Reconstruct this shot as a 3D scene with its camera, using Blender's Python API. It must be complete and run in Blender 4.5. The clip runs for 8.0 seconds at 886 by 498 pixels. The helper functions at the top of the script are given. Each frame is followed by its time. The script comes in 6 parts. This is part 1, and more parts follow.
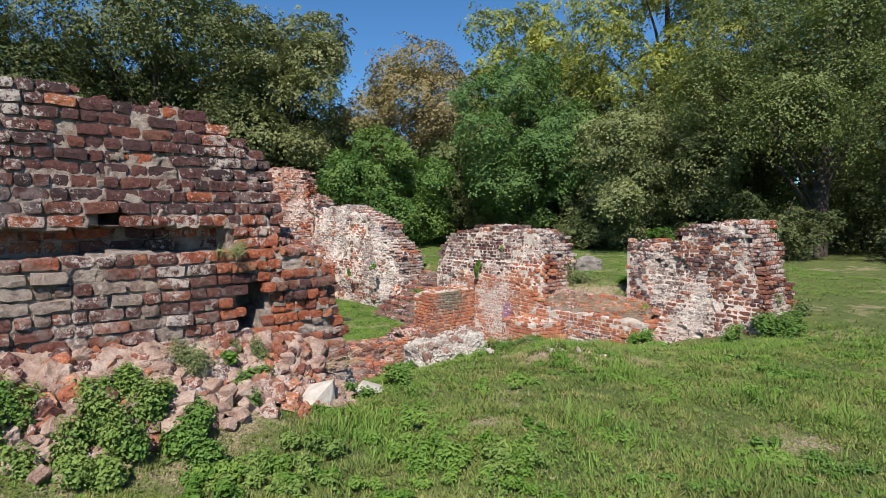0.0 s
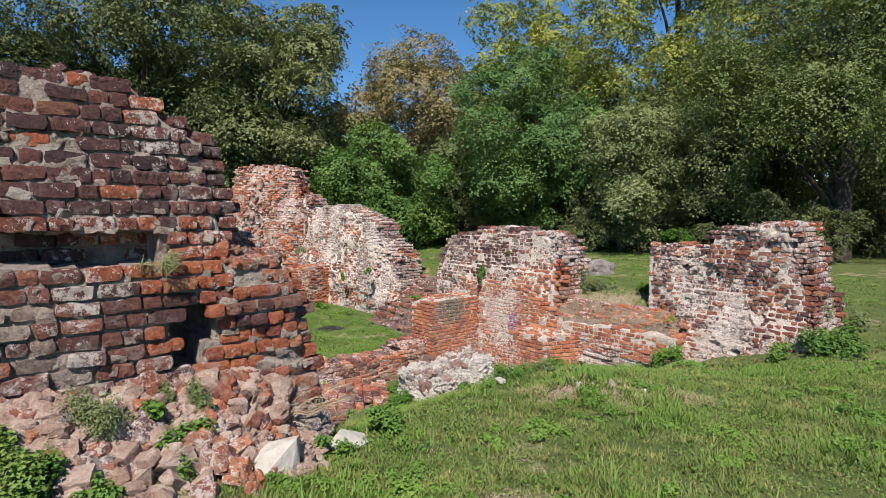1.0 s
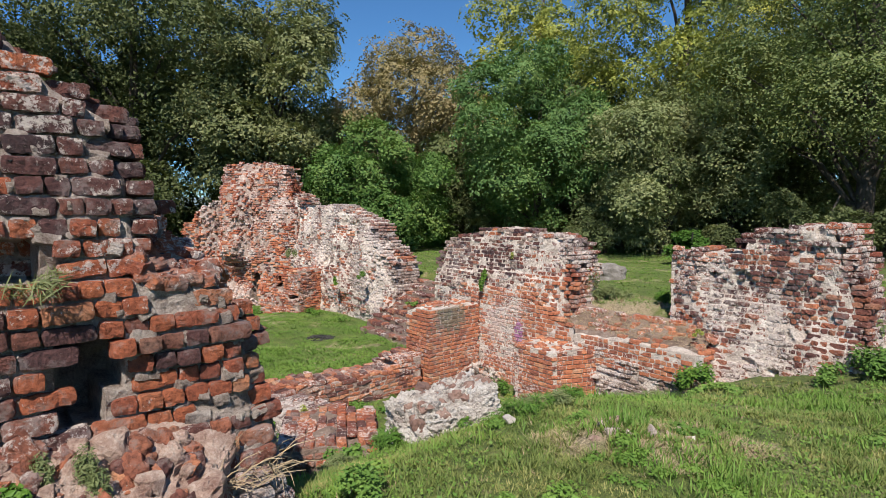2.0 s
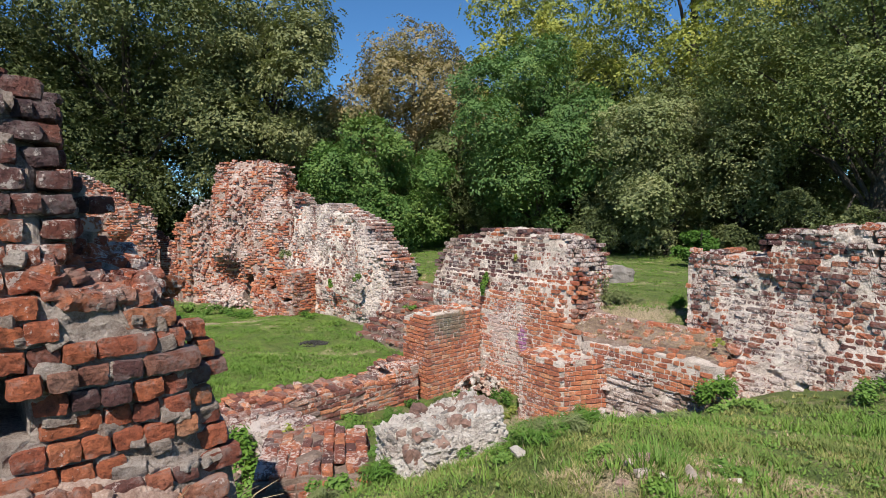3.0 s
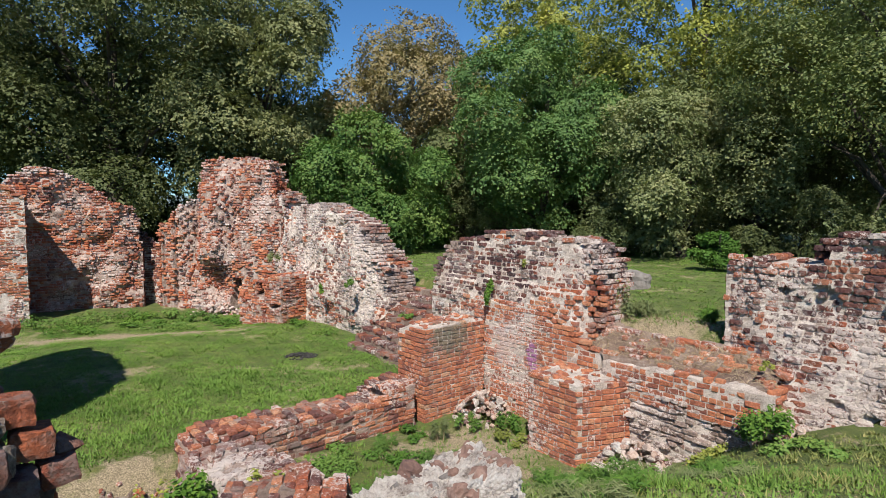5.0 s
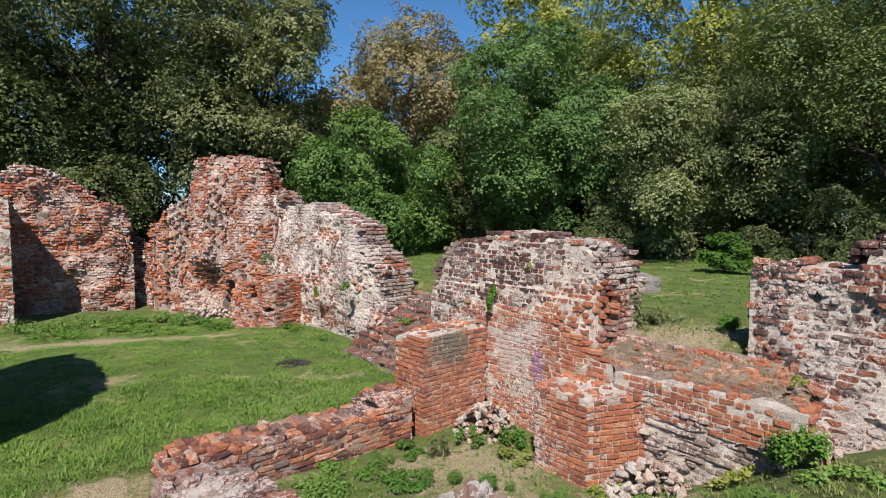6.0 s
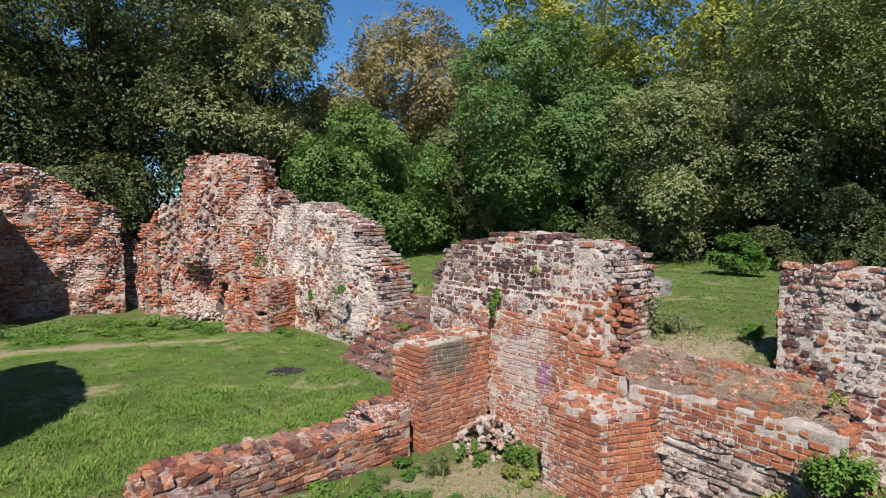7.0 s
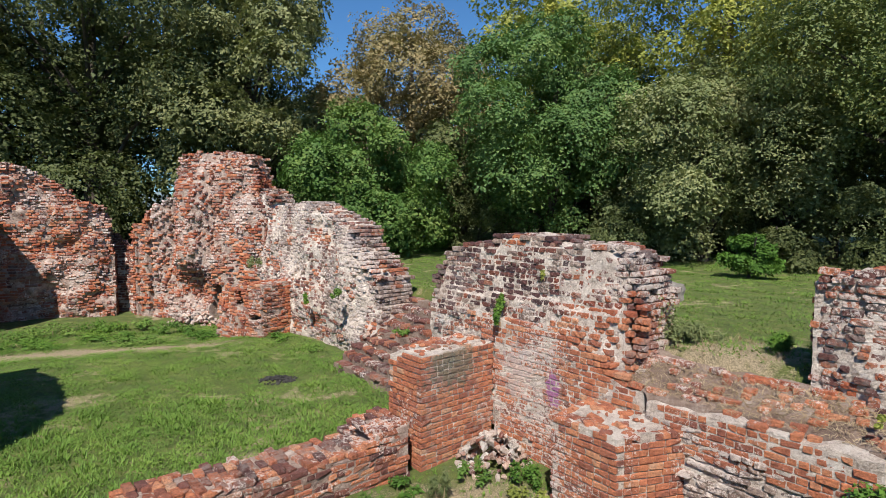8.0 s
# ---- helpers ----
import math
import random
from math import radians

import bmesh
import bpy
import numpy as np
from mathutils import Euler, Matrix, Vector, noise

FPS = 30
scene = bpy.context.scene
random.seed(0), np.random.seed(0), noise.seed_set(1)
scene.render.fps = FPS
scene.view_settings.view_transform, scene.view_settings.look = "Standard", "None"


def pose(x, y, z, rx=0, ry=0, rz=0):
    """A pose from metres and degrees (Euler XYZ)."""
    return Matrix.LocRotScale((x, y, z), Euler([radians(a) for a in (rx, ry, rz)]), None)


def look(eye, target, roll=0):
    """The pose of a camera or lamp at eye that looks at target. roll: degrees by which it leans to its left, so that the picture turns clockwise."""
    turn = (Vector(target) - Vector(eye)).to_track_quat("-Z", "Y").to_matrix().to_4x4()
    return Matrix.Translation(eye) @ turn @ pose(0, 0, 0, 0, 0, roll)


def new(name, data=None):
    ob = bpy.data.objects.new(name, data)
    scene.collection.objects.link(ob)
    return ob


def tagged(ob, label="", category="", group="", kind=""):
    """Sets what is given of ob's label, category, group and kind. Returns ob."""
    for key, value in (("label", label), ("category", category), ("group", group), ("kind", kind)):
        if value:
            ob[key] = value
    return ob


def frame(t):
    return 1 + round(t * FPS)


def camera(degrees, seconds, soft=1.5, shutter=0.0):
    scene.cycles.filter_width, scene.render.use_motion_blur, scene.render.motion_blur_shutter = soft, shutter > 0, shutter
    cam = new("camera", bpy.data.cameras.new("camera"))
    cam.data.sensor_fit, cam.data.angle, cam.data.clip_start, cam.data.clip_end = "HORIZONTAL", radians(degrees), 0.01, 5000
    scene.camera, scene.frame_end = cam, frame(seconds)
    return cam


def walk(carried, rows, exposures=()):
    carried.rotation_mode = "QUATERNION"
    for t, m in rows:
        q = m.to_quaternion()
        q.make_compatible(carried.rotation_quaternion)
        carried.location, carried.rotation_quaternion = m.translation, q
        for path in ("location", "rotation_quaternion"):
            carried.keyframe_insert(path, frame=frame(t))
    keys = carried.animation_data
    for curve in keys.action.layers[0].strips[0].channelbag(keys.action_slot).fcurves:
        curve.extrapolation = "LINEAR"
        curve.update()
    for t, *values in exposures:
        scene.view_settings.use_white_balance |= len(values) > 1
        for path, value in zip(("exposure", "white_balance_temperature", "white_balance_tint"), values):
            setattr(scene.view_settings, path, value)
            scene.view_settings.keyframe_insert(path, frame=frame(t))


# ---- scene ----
cam = camera(76.6, 8.0, 0.7)
METRES, EYE, TILT, LEAN, TURN = 7.4, 2.15, -3.9, 0.0, 0.0
ROWS = [
    (0.0, 0.0, 0.0, 0.0, -0.0, 0.0, -0.0),
    (0.5, -0.0012, 0.1059, 0.0072, -0.01, 0.0, -0.01),
    (1.0, -0.0014, 0.2092, 0.0141, -0.01, 0.0, -0.02),
    (1.5, 0.0016, 0.3112, 0.0215, -0.01, 0.02, -0.03),
    (3.0, 0.007, 0.5035, 0.0336, -0.02, -0.03, -0.04),
    (3.5, 0.0077, 0.5537, 0.0365, -0.03, -0.03, -0.04),
    (4.0, 0.0078, 0.6029, 0.0402, -0.01, -0.03, -0.04),
    (4.5, 0.0077, 0.6517, 0.0439, -0.03, -0.04, -0.05),
    (6.0, 0.0092, 0.801, 0.0543, -0.04, -0.05, -0.05),
    (6.5, 0.0092, 0.8506, 0.0572, -0.02, -0.06, -0.05),
    (7.0, 0.0098, 0.9006, 0.0608, -0.03, -0.06, -0.04),
    (7.5, 0.0101, 0.9495, 0.0641, -0.03, -0.06, -0.05),
    (8.0, 0.0093, 0.9975, 0.0678, 0.04, -0.08, -0.06),
]
walk(cam, [(t, pose(0, 0, EYE, TILT, LEAN, TURN) @ pose(METRES * x, METRES * y, METRES * z, 90 + pitch, roll, yaw)) for t, x, y, z, yaw, pitch, roll in ROWS])

# ---- world, sun, exposure ----
SUN_AZ, SUN_EL = -96.0, 50.0   # direction towards the sun, degrees from +x, and its height
world = bpy.data.worlds.new("sky")
scene.world = world
world.use_nodes = True
wn = world.node_tree.nodes
sky = wn.new("ShaderNodeTexSky")
sky.sky_type, sky.sun_disc = "NISHITA", False
sky.sun_elevation, sky.sun_rotation = radians(SUN_EL), radians(90 - SUN_AZ)
sky.air_density, sky.dust_density, sky.ozone_density = 1.0, 0.0, 4.0
wn["Background"].inputs["Strength"].default_value = 0.049
tint = wn.new("ShaderNodeMix")
tint.data_type, tint.blend_type = "RGBA", "MULTIPLY"
tint.inputs[0].default_value, tint.inputs[7].default_value = 1.0, (0.84, 1.36, 1.74, 1)
world.node_tree.links.new(sky.outputs[0], tint.inputs[6])
world.node_tree.links.new(tint.outputs[2], wn["Background"].inputs["Color"])
sun = new("sun", bpy.data.lights.new("sun", "SUN"))
sun.data.energy, sun.data.angle, sun.data.color = 5.0, radians(0.5), (1.0, 0.95, 0.87)
ce, se = math.cos(radians(SUN_EL)), math.sin(radians(SUN_EL))
sun.matrix_world = look((0, 0, 30), (-ce * math.cos(radians(SUN_AZ)), -ce * math.sin(radians(SUN_AZ)), 30 - se))
scene.view_settings.exposure = 0.53


# ---- plan: the ruin's own axes ----
# a runs along the long wall (to the camera's right and nearer), n stands off it towards the camera.
OX, OY = 1.07, 17.65
UX, UY = 0.646, -0.763
NX, NY = -0.763, -0.646


def world_xy(a, n):
    return (OX + a * UX + n * NX, OY + a * UY + n * NY)


def plan_an(x, y):
    dx, dy = x - OX, y - OY
    return dx * UX + dy * UY, dx * NX + dy * NY


def smooth(lo, hi, v):
    k = np.clip((np.asarray(v, float) - lo) / (hi - lo), 0.0, 1.0)
    return k * k * (3 - 2 * k)


def waves(x, y, k, seed):
    """Cheap smooth unevenness from a few crossing sines, about -1 to 1."""
    r = np.random.RandomState(seed)
    total = 0.0
    for i in range(5):
        ang, ph = r.uniform(0, 6.28), r.uniform(0, 6.28)
        f = k * r.uniform(0.6, 1.7)
        total = total + np.sin(f * (x * math.cos(ang) + y * math.sin(ang)) + ph)
    return total / 3.2


def ground_z(x, y):
    """Height of the ground at a place (numbers or arrays)."""
    x, y = np.asarray(x, float), np.asarray(y, float)
    a, n = plan_an(x, y)
    near_wall = np.interp(a, [1.5, 3.3, 4.6, 5.3, 6.0, 6.7, 8.1, 9.5, 11.0], [-2.25, -2.2, -1.95, -1.55, -1.08, -0.76, -0.43, -0.15, 0.0])
    out = np.interp(a, [1.5, 3.5, 4.5, 5.5, 6.5, 7.5, 11.0], [-2.2, -1.7, -1.15, -0.55, -0.15, 0.0, -0.03])
    front = near_wall + (out - near_wall) * smooth(1.5, 5.0, n)     # slope from the lawn down into the cell
    front = front + 0.38 * smooth(-0.3, -1.0, a)                    # court lawn a little higher than the cell
    front = front - 0.28 * smooth(-9.0, -13.0, a)                   # lower strip at the far end
    back = -0.06 + 0.10 * np.exp(-((a - 3.8) / 1.6) ** 2 - ((n + 1.6) / 1.2) ** 2)
    gap = smooth(-5.8, -5.2, a) * smooth(-1.9, -2.3, a)             # the steps climb through here
    back_n = n + 0.75 * smooth(-4.9, -5.6, a)
    rise = smooth(-0.35, -0.95, back_n) * (1 - gap) + gap * np.clip((0.4 - n) / 2.6, 0, 1)
    z = front + (back - front) * rise - 0.3 * gap * (rise > 0) * (rise < 1)
    z = z + 0.38 * np.exp(-((a - 6.95) / 0.55) ** 2) * smooth(8.8, 10.2, n)          # foot of the near wall
    z = z + 0.16 * np.exp(-((x - 1.75) / 0.55) ** 2 - ((y - 7.9) / 0.45) ** 2)      # mound of rubble and earth
    z = z + 0.035 * waves(x, y, 1.3, 3) + 0.02 * waves(x, y, 3.7, 4)
    far = smooth(45, 120, np.hypot(x, y - 12))
    return z * (1 - far) + far * (-0.5 - 3.0 * smooth(100, 600, np.hypot(x, y)))


# ---- materials ----
def mat(name):
    m = bpy.data.materials.new(name)
    m.use_nodes = True
    return m, m.node_tree.nodes, m.node_tree.links, m.node_tree.nodes["Principled BSDF"]


def node(nodes, kind, **values):
    n = nodes.new(kind)
    for key, value in values.items():
        n.inputs[key.replace("_", " ")].default_value = value
    return n


def ramp(nodes, links, fac, stops, interp="LINEAR"):
    r = nodes.new("ShaderNodeValToRGB")
    r.color_ramp.interpolation = interp
    while len(r.color_ramp.elements) < len(stops):
        r.color_ramp.elements.new(0.5)
    for e, (p, c) in zip(r.color_ramp.elements, stops):
        e.position = p
        e.color = (*c, 1) if len(c) == 3 else c
    links.new(fac, r.inputs[0])
    return r.outputs[0]


def math_node(nodes, links, op, a, b=None, clamp=False):
    m = nodes.new("ShaderNodeMath")
    m.operation, m.use_clamp = op, clamp
    for i, v in enumerate((a, b)):
        if v is None:
            continue
        if isinstance(v, (int, float)):
            m.inputs[i].default_value = v
        else:
            links.new(v, m.inputs[i])
    return m.outputs[0]


def mix_col(nodes, links, fac, a, b, blend="MIX"):
    m = nodes.new("ShaderNodeMix")
    m.data_type, m.blend_type = "RGBA", blend
    for i, v in ((0, fac), (6, a), (7, b)):
        if isinstance(v, (int, float)):
            m.inputs[i].default_value = v
        elif isinstance(v, tuple):
            m.inputs[i].default_value = (*v, 1)
        else:
            links.new(v, m.inputs[i])
    return m.outputs[2]


def tex(nodes, links, coords, scale, detail=4.0, rough=0.6, stretch=None):
    t = node(nodes, "ShaderNodeTexNoise", Scale=scale, Detail=detail, Roughness=rough)
    if stretch:
        mp = nodes.new("ShaderNodeMapping")
        mp.inputs["Scale"].default_value = stretch
        links.new(coords, mp.inputs[0])
        coords = mp.outputs[0]
    links.new(coords, t.inputs["Vector"])
    return t.outputs[0]


def brick_material(name, stops, lime, soot, paints=(), crust=(0.235, 0.205, 0.185), much=0.6, grainy=0.85):
    """Old hand-made brick: each piece its own colour, with pores, lime smears and grey lichen."""
    m, nodes, links, bsdf = mat(name)
    geo, info = nodes.new("ShaderNodeNewGeometry"), nodes.new("ShaderNodeObjectInfo")
    pos = geo.outputs["Position"]
    rnd = math_node(nodes, links, "FRACT", math_node(nodes, links, "ADD", geo.outputs["Random Per Island"], info.outputs["Random"]))
    patch = tex(nodes, links, pos, 0.9, 3.0, 0.55)
    key = math_node(nodes, links, "ADD", math_node(nodes, links, "MULTIPLY", rnd, 0.74),
                    math_node(nodes, links, "MULTIPLY", math_node(nodes, links, "SUBTRACT", patch, 0.35), 0.75), True)
    col = ramp(nodes, links, key, stops)
    grain = tex(nodes, links, pos, 38.0, 5.0, 0.7)
    col = mix_col(nodes, links, grainy, col, ramp(nodes, links, grain, [(0.30, (0.30, 0.28, 0.28)), (0.48, (0.95, 0.93, 0.92)), (0.72, (1.45, 1.40, 1.34))]), "MULTIPLY")
    blotch = tex(nodes, links, pos, 14.0, 3.0, 0.6)
    col = mix_col(nodes, links, 0.7, col, ramp(nodes, links, blotch, [(0.32, (0.55, 0.5, 0.52)), (0.6, (1.15, 1.12, 1.1))]), "MULTIPLY")
    lich = tex(nodes, links, pos, 7.0, 6.0, 0.72)
    region = tex(nodes, links, pos, 0.55, 2.0, 0.5)
    lichen = ramp(nodes, links, math_node(nodes, links, "ADD", lich, math_node(nodes, links, "MULTIPLY", math_node(nodes, links, "SUBTRACT", region, 0.5), 0.8)),
                  [(0.60 - soot, (0, 0, 0)), (0.72 - soot, (1, 1, 1))])
    col = mix_col(nodes, links, math_node(nodes, links, "MULTIPLY", lichen, much), col, crust)
    chalk = tex(nodes, links, pos, 16.0, 7.0, 0.78)
    chalky = ramp(nodes, links, math_node(nodes, links, "ADD", chalk, math_node(nodes, links, "MULTIPLY", math_node(nodes, links, "SUBTRACT", patch, 0.5), -0.7)),
                  [(0.67 - lime, (0, 0, 0)), (0.72 - lime, (1, 1, 1))])
    col = mix_col(nodes, links, math_node(nodes, links, "MULTIPLY", chalky, 0.80), col, (0.68, 0.58, 0.52))
    for at, size, rgb, cover in paints:      # sprayed paint, worn through
        mp = nodes.new("ShaderNodeMapping")
        mp.vector_type = "TEXTURE"
        mp.inputs["Location"].default_value, mp.inputs["Scale"].default_value = at, size
        links.new(pos, mp.inputs[0])
        ln = nodes.new("ShaderNodeVectorMath")
        ln.operation = "LENGTH"
        links.new(mp.outputs[0], ln.inputs[0])
        worn = math_node(nodes, links, "ADD", ln.outputs["Value"], math_node(nodes, links, "MULTIPLY", math_node(nodes, links, "SUBTRACT", lich, 0.5), 3.4))
        spot = ramp(nodes, links, worn, [(0.62, (1, 1, 1)), (0.95, (0, 0, 0))])
        col = mix_col(nodes, links, math_node(nodes, links, "MULTIPLY", spot, cover), col, rgb)
    links.new(col, bsdf.inputs["Base Color"])
    bsdf.inputs["Roughness"].default_value = 0.92
    pits = tex(nodes, links, pos, 95.0, 3.0, 0.6)
    bump = node(nodes, "ShaderNodeBump", Strength=1.0, Distance=0.034)
    links.new(math_node(nodes, links, "ADD", math_node(nodes, links, "ADD", grain, chalk), math_node(nodes, links, "MULTIPLY", pits, 0.35)), bump.inputs["Height"])
    links.new(bump.outputs[0], bsdf.inputs["Normal"])
    return m


DARK = [(0.0, (0.040, 0.022, 0.024)), (0.25, (0.075, 0.036, 0.037)), (0.5, (0.112, 0.047, 0.044)), (0.70, (0.150, 0.056, 0.045)),
        (0.86, (0.21, 0.075, 0.048)), (0.96, (0.26, 0.125, 0.085)), (1.0, (0.25, 0.205, 0.18))]
OLD = [(0.0, (0.075, 0.036, 0.034)), (0.22, (0.125, 0.050, 0.043)), (0.42, (0.175, 0.067, 0.052)), (0.6, (0.235, 0.083, 0.055)),
       (0.78, (0.33, 0.118, 0.062)), (0.92, (0.36, 0.18, 0.115)), (1.0, (0.31, 0.25, 0.215))]
FRESH = [(0.0, (0.17, 0.062, 0.046)), (0.2, (0.33, 0.115, 0.068)), (0.45, (0.45, 0.155, 0.078)), (0.7, (0.52, 0.190, 0.090)),
         (0.88, (0.56, 0.28, 0.155)), (1.0, (0.54, 0.39, 0.28))]
RED = [(0.0, (0.125, 0.040, 0.030)), (0.2, (0.24, 0.070, 0.042)), (0.45, (0.36, 0.100, 0.047)), (0.7, (0.43, 0.125, 0.053)),
       (0.9, (0.44, 0.185, 0.092)), (1.0, (0.42, 0.29, 0.20))]
GREY = [(0.0, (0.14, 0.092, 0.075)), (0.25, (0.24, 0.175, 0.145)), (0.5, (0.32, 0.245, 0.205)), (0.75, (0.385, 0.305, 0.255)), (0.9, (0.33, 0.175, 0.125)), (1.0, (0.46, 0.385, 0.33))]
BRICK_DARK = brick_material("dark_weathered_brick", DARK, 0.075, 0.10, (), (0.225, 0.18, 0.17), 0.6)
BRICK_GREY = brick_material("lichened_grey_brick", GREY, 0.11, 0.06, (), (0.40, 0.335, 0.29))
BRICK_RED = brick_material("crumbling_red_brick", RED, 0.115, 0.06)
BRICK_OLD = brick_material("weathered_brick", OLD, 0.09, 0.07)
BRICK_FOOT = brick_material("grey_layered_brick", GREY, 0.17, 0.10, (), (0.40, 0.34, 0.335))
BRICK_PALE = brick_material("lime_smeared_brick", OLD, 0.17, 0.10, (), (0.36, 0.30, 0.275))
BRICK_MIX = brick_material("patched_brick", FRESH, 0.12, 0.05)
BRICK_FRESH = brick_material("orange_brick", FRESH, 0.075, -0.03, grainy=0.5)
BRICK_PIER_PAINT = brick_material("orange_brick_green_paint", FRESH, 0.08, 0.0, (((0.32, 17.0, -0.55), (0.65, 0.6, 0.5), (0.09, 0.14, 0.105), 0.68),), grainy=0.5)
BRICK_WALL_PAINT = brick_material("orange_brick_faded_paint", FRESH, 0.115, -0.02, (
    ((1.45, 17.2, -0.75), (0.55, 0.6, 0.6), (0.60, 0.52, 0.48), 0.65), ((1.9, 16.65, -0.85), (0.19, 0.2, 0.34), (0.34, 0.14, 0.34), 0.72)), grainy=0.5)
BRICK_MID_PAINT = brick_material("pale_brick_white_paint", OLD, 0.13, 0.10, (((0.15, 18.9, 0.1), (0.3, 0.3, 0.5), (0.68, 0.63, 0.58), 0.7),))


def rough_material(name, dark, mid, light, scale, bump_size, contrast=0.18):
    m, nodes, links, bsdf = mat(name)
    pos = nodes.new("ShaderNodeNewGeometry").outputs["Position"]
    big, fine = tex(nodes, links, pos, scale, 4.0, 0.6), tex(nodes, links, pos, scale * 9, 6.0, 0.72)
    key = math_node(nodes, links, "ADD", math_node(nodes, links, "MULTIPLY", big, 0.55), math_node(nodes, links, "MULTIPLY", fine, 0.45))
    col = ramp(nodes, links, key, [(0.5 - contrast, dark), (0.5, mid), (0.5 + contrast, light)])
    links.new(col, bsdf.inputs["Base Color"])
    bsdf.inputs["Roughness"].default_value = 0.95
    bump = node(nodes, "ShaderNodeBump", Strength=1.0, Distance=bump_size * 1.6)
    links.new(fine, bump.inputs["Height"])
    links.new(bump.outputs[0], bsdf.inputs["Normal"])
    return m


MORTAR = rough_material("lime_mortar", (0.27, 0.195, 0.155), (0.64, 0.535, 0.46), (0.85, 0.77, 0.69), 4.4, 0.045, 0.15)
MORTAR_NEAR = rough_material("pale_crumbling_mortar", (0.17, 0.11, 0.085), (0.46, 0.36, 0.30), (0.70, 0.60, 0.53), 7.0, 0.05, 0.14)
MORTAR_MID = rough_material("pinkish_old_mortar", (0.18, 0.11, 0.088), (0.40, 0.29, 0.24), (0.66, 0.56, 0.49), 4.5, 0.035, 0.15)
WHITE_LIME = rough_material("white_lime_core", (0.22, 0.165, 0.135), (0.66, 0.575, 0.51), (0.84, 0.79, 0.73), 5.0, 0.045, 0.13)
PINK_RUBBLE = rough_material("pinkish_broken_rubble", (0.24, 0.125, 0.09), (0.48, 0.325, 0.255), (0.70, 0.57, 0.48), 6.0, 0.025, 0.15)
DIRT_TOP = rough_material("earthy_wall_top", (0.10, 0.065, 0.05), (0.22, 0.15, 0.115), (0.38, 0.31, 0.26), 2.5, 0.03)
STONE = rough_material("pale_rubble", (0.27, 0.19, 0.155), (0.48, 0.385, 0.33), (0.68, 0.61, 0.55), 3.5, 0.02)
FIELDSTONE = rough_material("grey_fieldstone", (0.10, 0.085, 0.072), (0.20, 0.175, 0.155), (0.32, 0.295, 0.265), 2.6, 0.02)
FIELDSTONE_RED = rough_material("brown_fieldstone", (0.10, 0.055, 0.045), (0.22, 0.125, 0.095), (0.36, 0.26, 0.21), 2.4, 0.02)
CHAR = rough_material("charcoal", (0.012, 0.011, 0.010), (0.03, 0.028, 0.026), (0.08, 0.07, 0.065), 6.0, 0.01)
RENDERED = rough_material("lime_plaster", (0.30, 0.25, 0.21), (0.46, 0.41, 0.36), (0.60, 0.56, 0.51), 1.6, 0.015)
# distance haze is painted in: blue-grey instead of leaf green
FAR_WOOD = rough_material("hazy_far_woods", (0.10, 0.14, 0.15), (0.14, 0.19, 0.20), (0.19, 0.24, 0.25), 0.05, 0.5)
BARK = rough_material("bark", (0.03, 0.022, 0.016), (0.07, 0.055, 0.042), (0.13, 0.105, 0.085), 2.5, 0.05)
STRAW = rough_material("dry_stalks", (0.20, 0.14, 0.08), (0.34, 0.25, 0.15), (0.48, 0.38, 0.25), 4.0, 0.003)


def leaf_material(name, stops, glow=0.18, patches=0.35, gain=1.3):
    m, nodes, links, bsdf = mat(name)
    geo = nodes.new("ShaderNodeNewGeometry")
    pos = geo.outputs["Position"]
    clump = tex(nodes, links, pos, patches, 3.0, 0.6)
    key = math_node(nodes, links, "ADD", math_node(nodes, links, "MULTIPLY", geo.outputs["Random Per Island"], 0.32),
                    math_node(nodes, links, "MULTIPLY", math_node(nodes, links, "SUBTRACT", clump, 0.2), 1.15), True)
    col = ramp(nodes, links, key, [(p, tuple(gain * q for q in c)) for p, c in stops])
    links.new(col, bsdf.inputs["Base Color"])
    bsdf.inputs["Roughness"].default_value = 0.6
    bsdf.inputs["Specular IOR Level"].default_value = 0.22
    tr = nodes.new("ShaderNodeBsdfTranslucent")
    links.new(mix_col(nodes, links, 1.0, col, (1.15, 1.25, 0.8), "MULTIPLY"), tr.inputs["Color"])
    mixer = nodes.new("ShaderNodeMixShader")
    mixer.inputs[0].default_value = glow
    links.new(bsdf.outputs[0], mixer.inputs[1])
    links.new(tr.outputs[0], mixer.inputs[2])
    links.new(mixer.outputs[0], nodes["Material Output"].inputs["Surface"])
    return m


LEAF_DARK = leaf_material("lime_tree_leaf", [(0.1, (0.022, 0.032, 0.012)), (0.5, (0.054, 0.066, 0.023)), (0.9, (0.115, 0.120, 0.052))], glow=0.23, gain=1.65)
# lighter copy of lime_tree_leaf: sunlight on the crown put into the colour
LEAF_LIME_LIT = leaf_material("sunlit_lime_leaf", [(0.1, (0.040, 0.052, 0.020)), (0.5, (0.105, 0.116, 0.046)), (0.9, (0.200, 0.195, 0.090))], glow=0.23, gain=1.55)
LEAF_BROWN = leaf_material("autumn_maple_leaf", [(0.1, (0.075, 0.066, 0.028)), (0.45, (0.145, 0.120, 0.055)), (0.75, (0.200, 0.150, 0.080)), (0.95, (0.25, 0.165, 0.100))], glow=0.23, gain=1.65)
LEAF_YELLOW = leaf_material("yellowing_leaf", [(0.1, (0.069, 0.086, 0.020)), (0.5, (0.155, 0.170, 0.036)), (0.9, (0.299, 0.270, 0.054))], glow=0.23, gain=1.55)
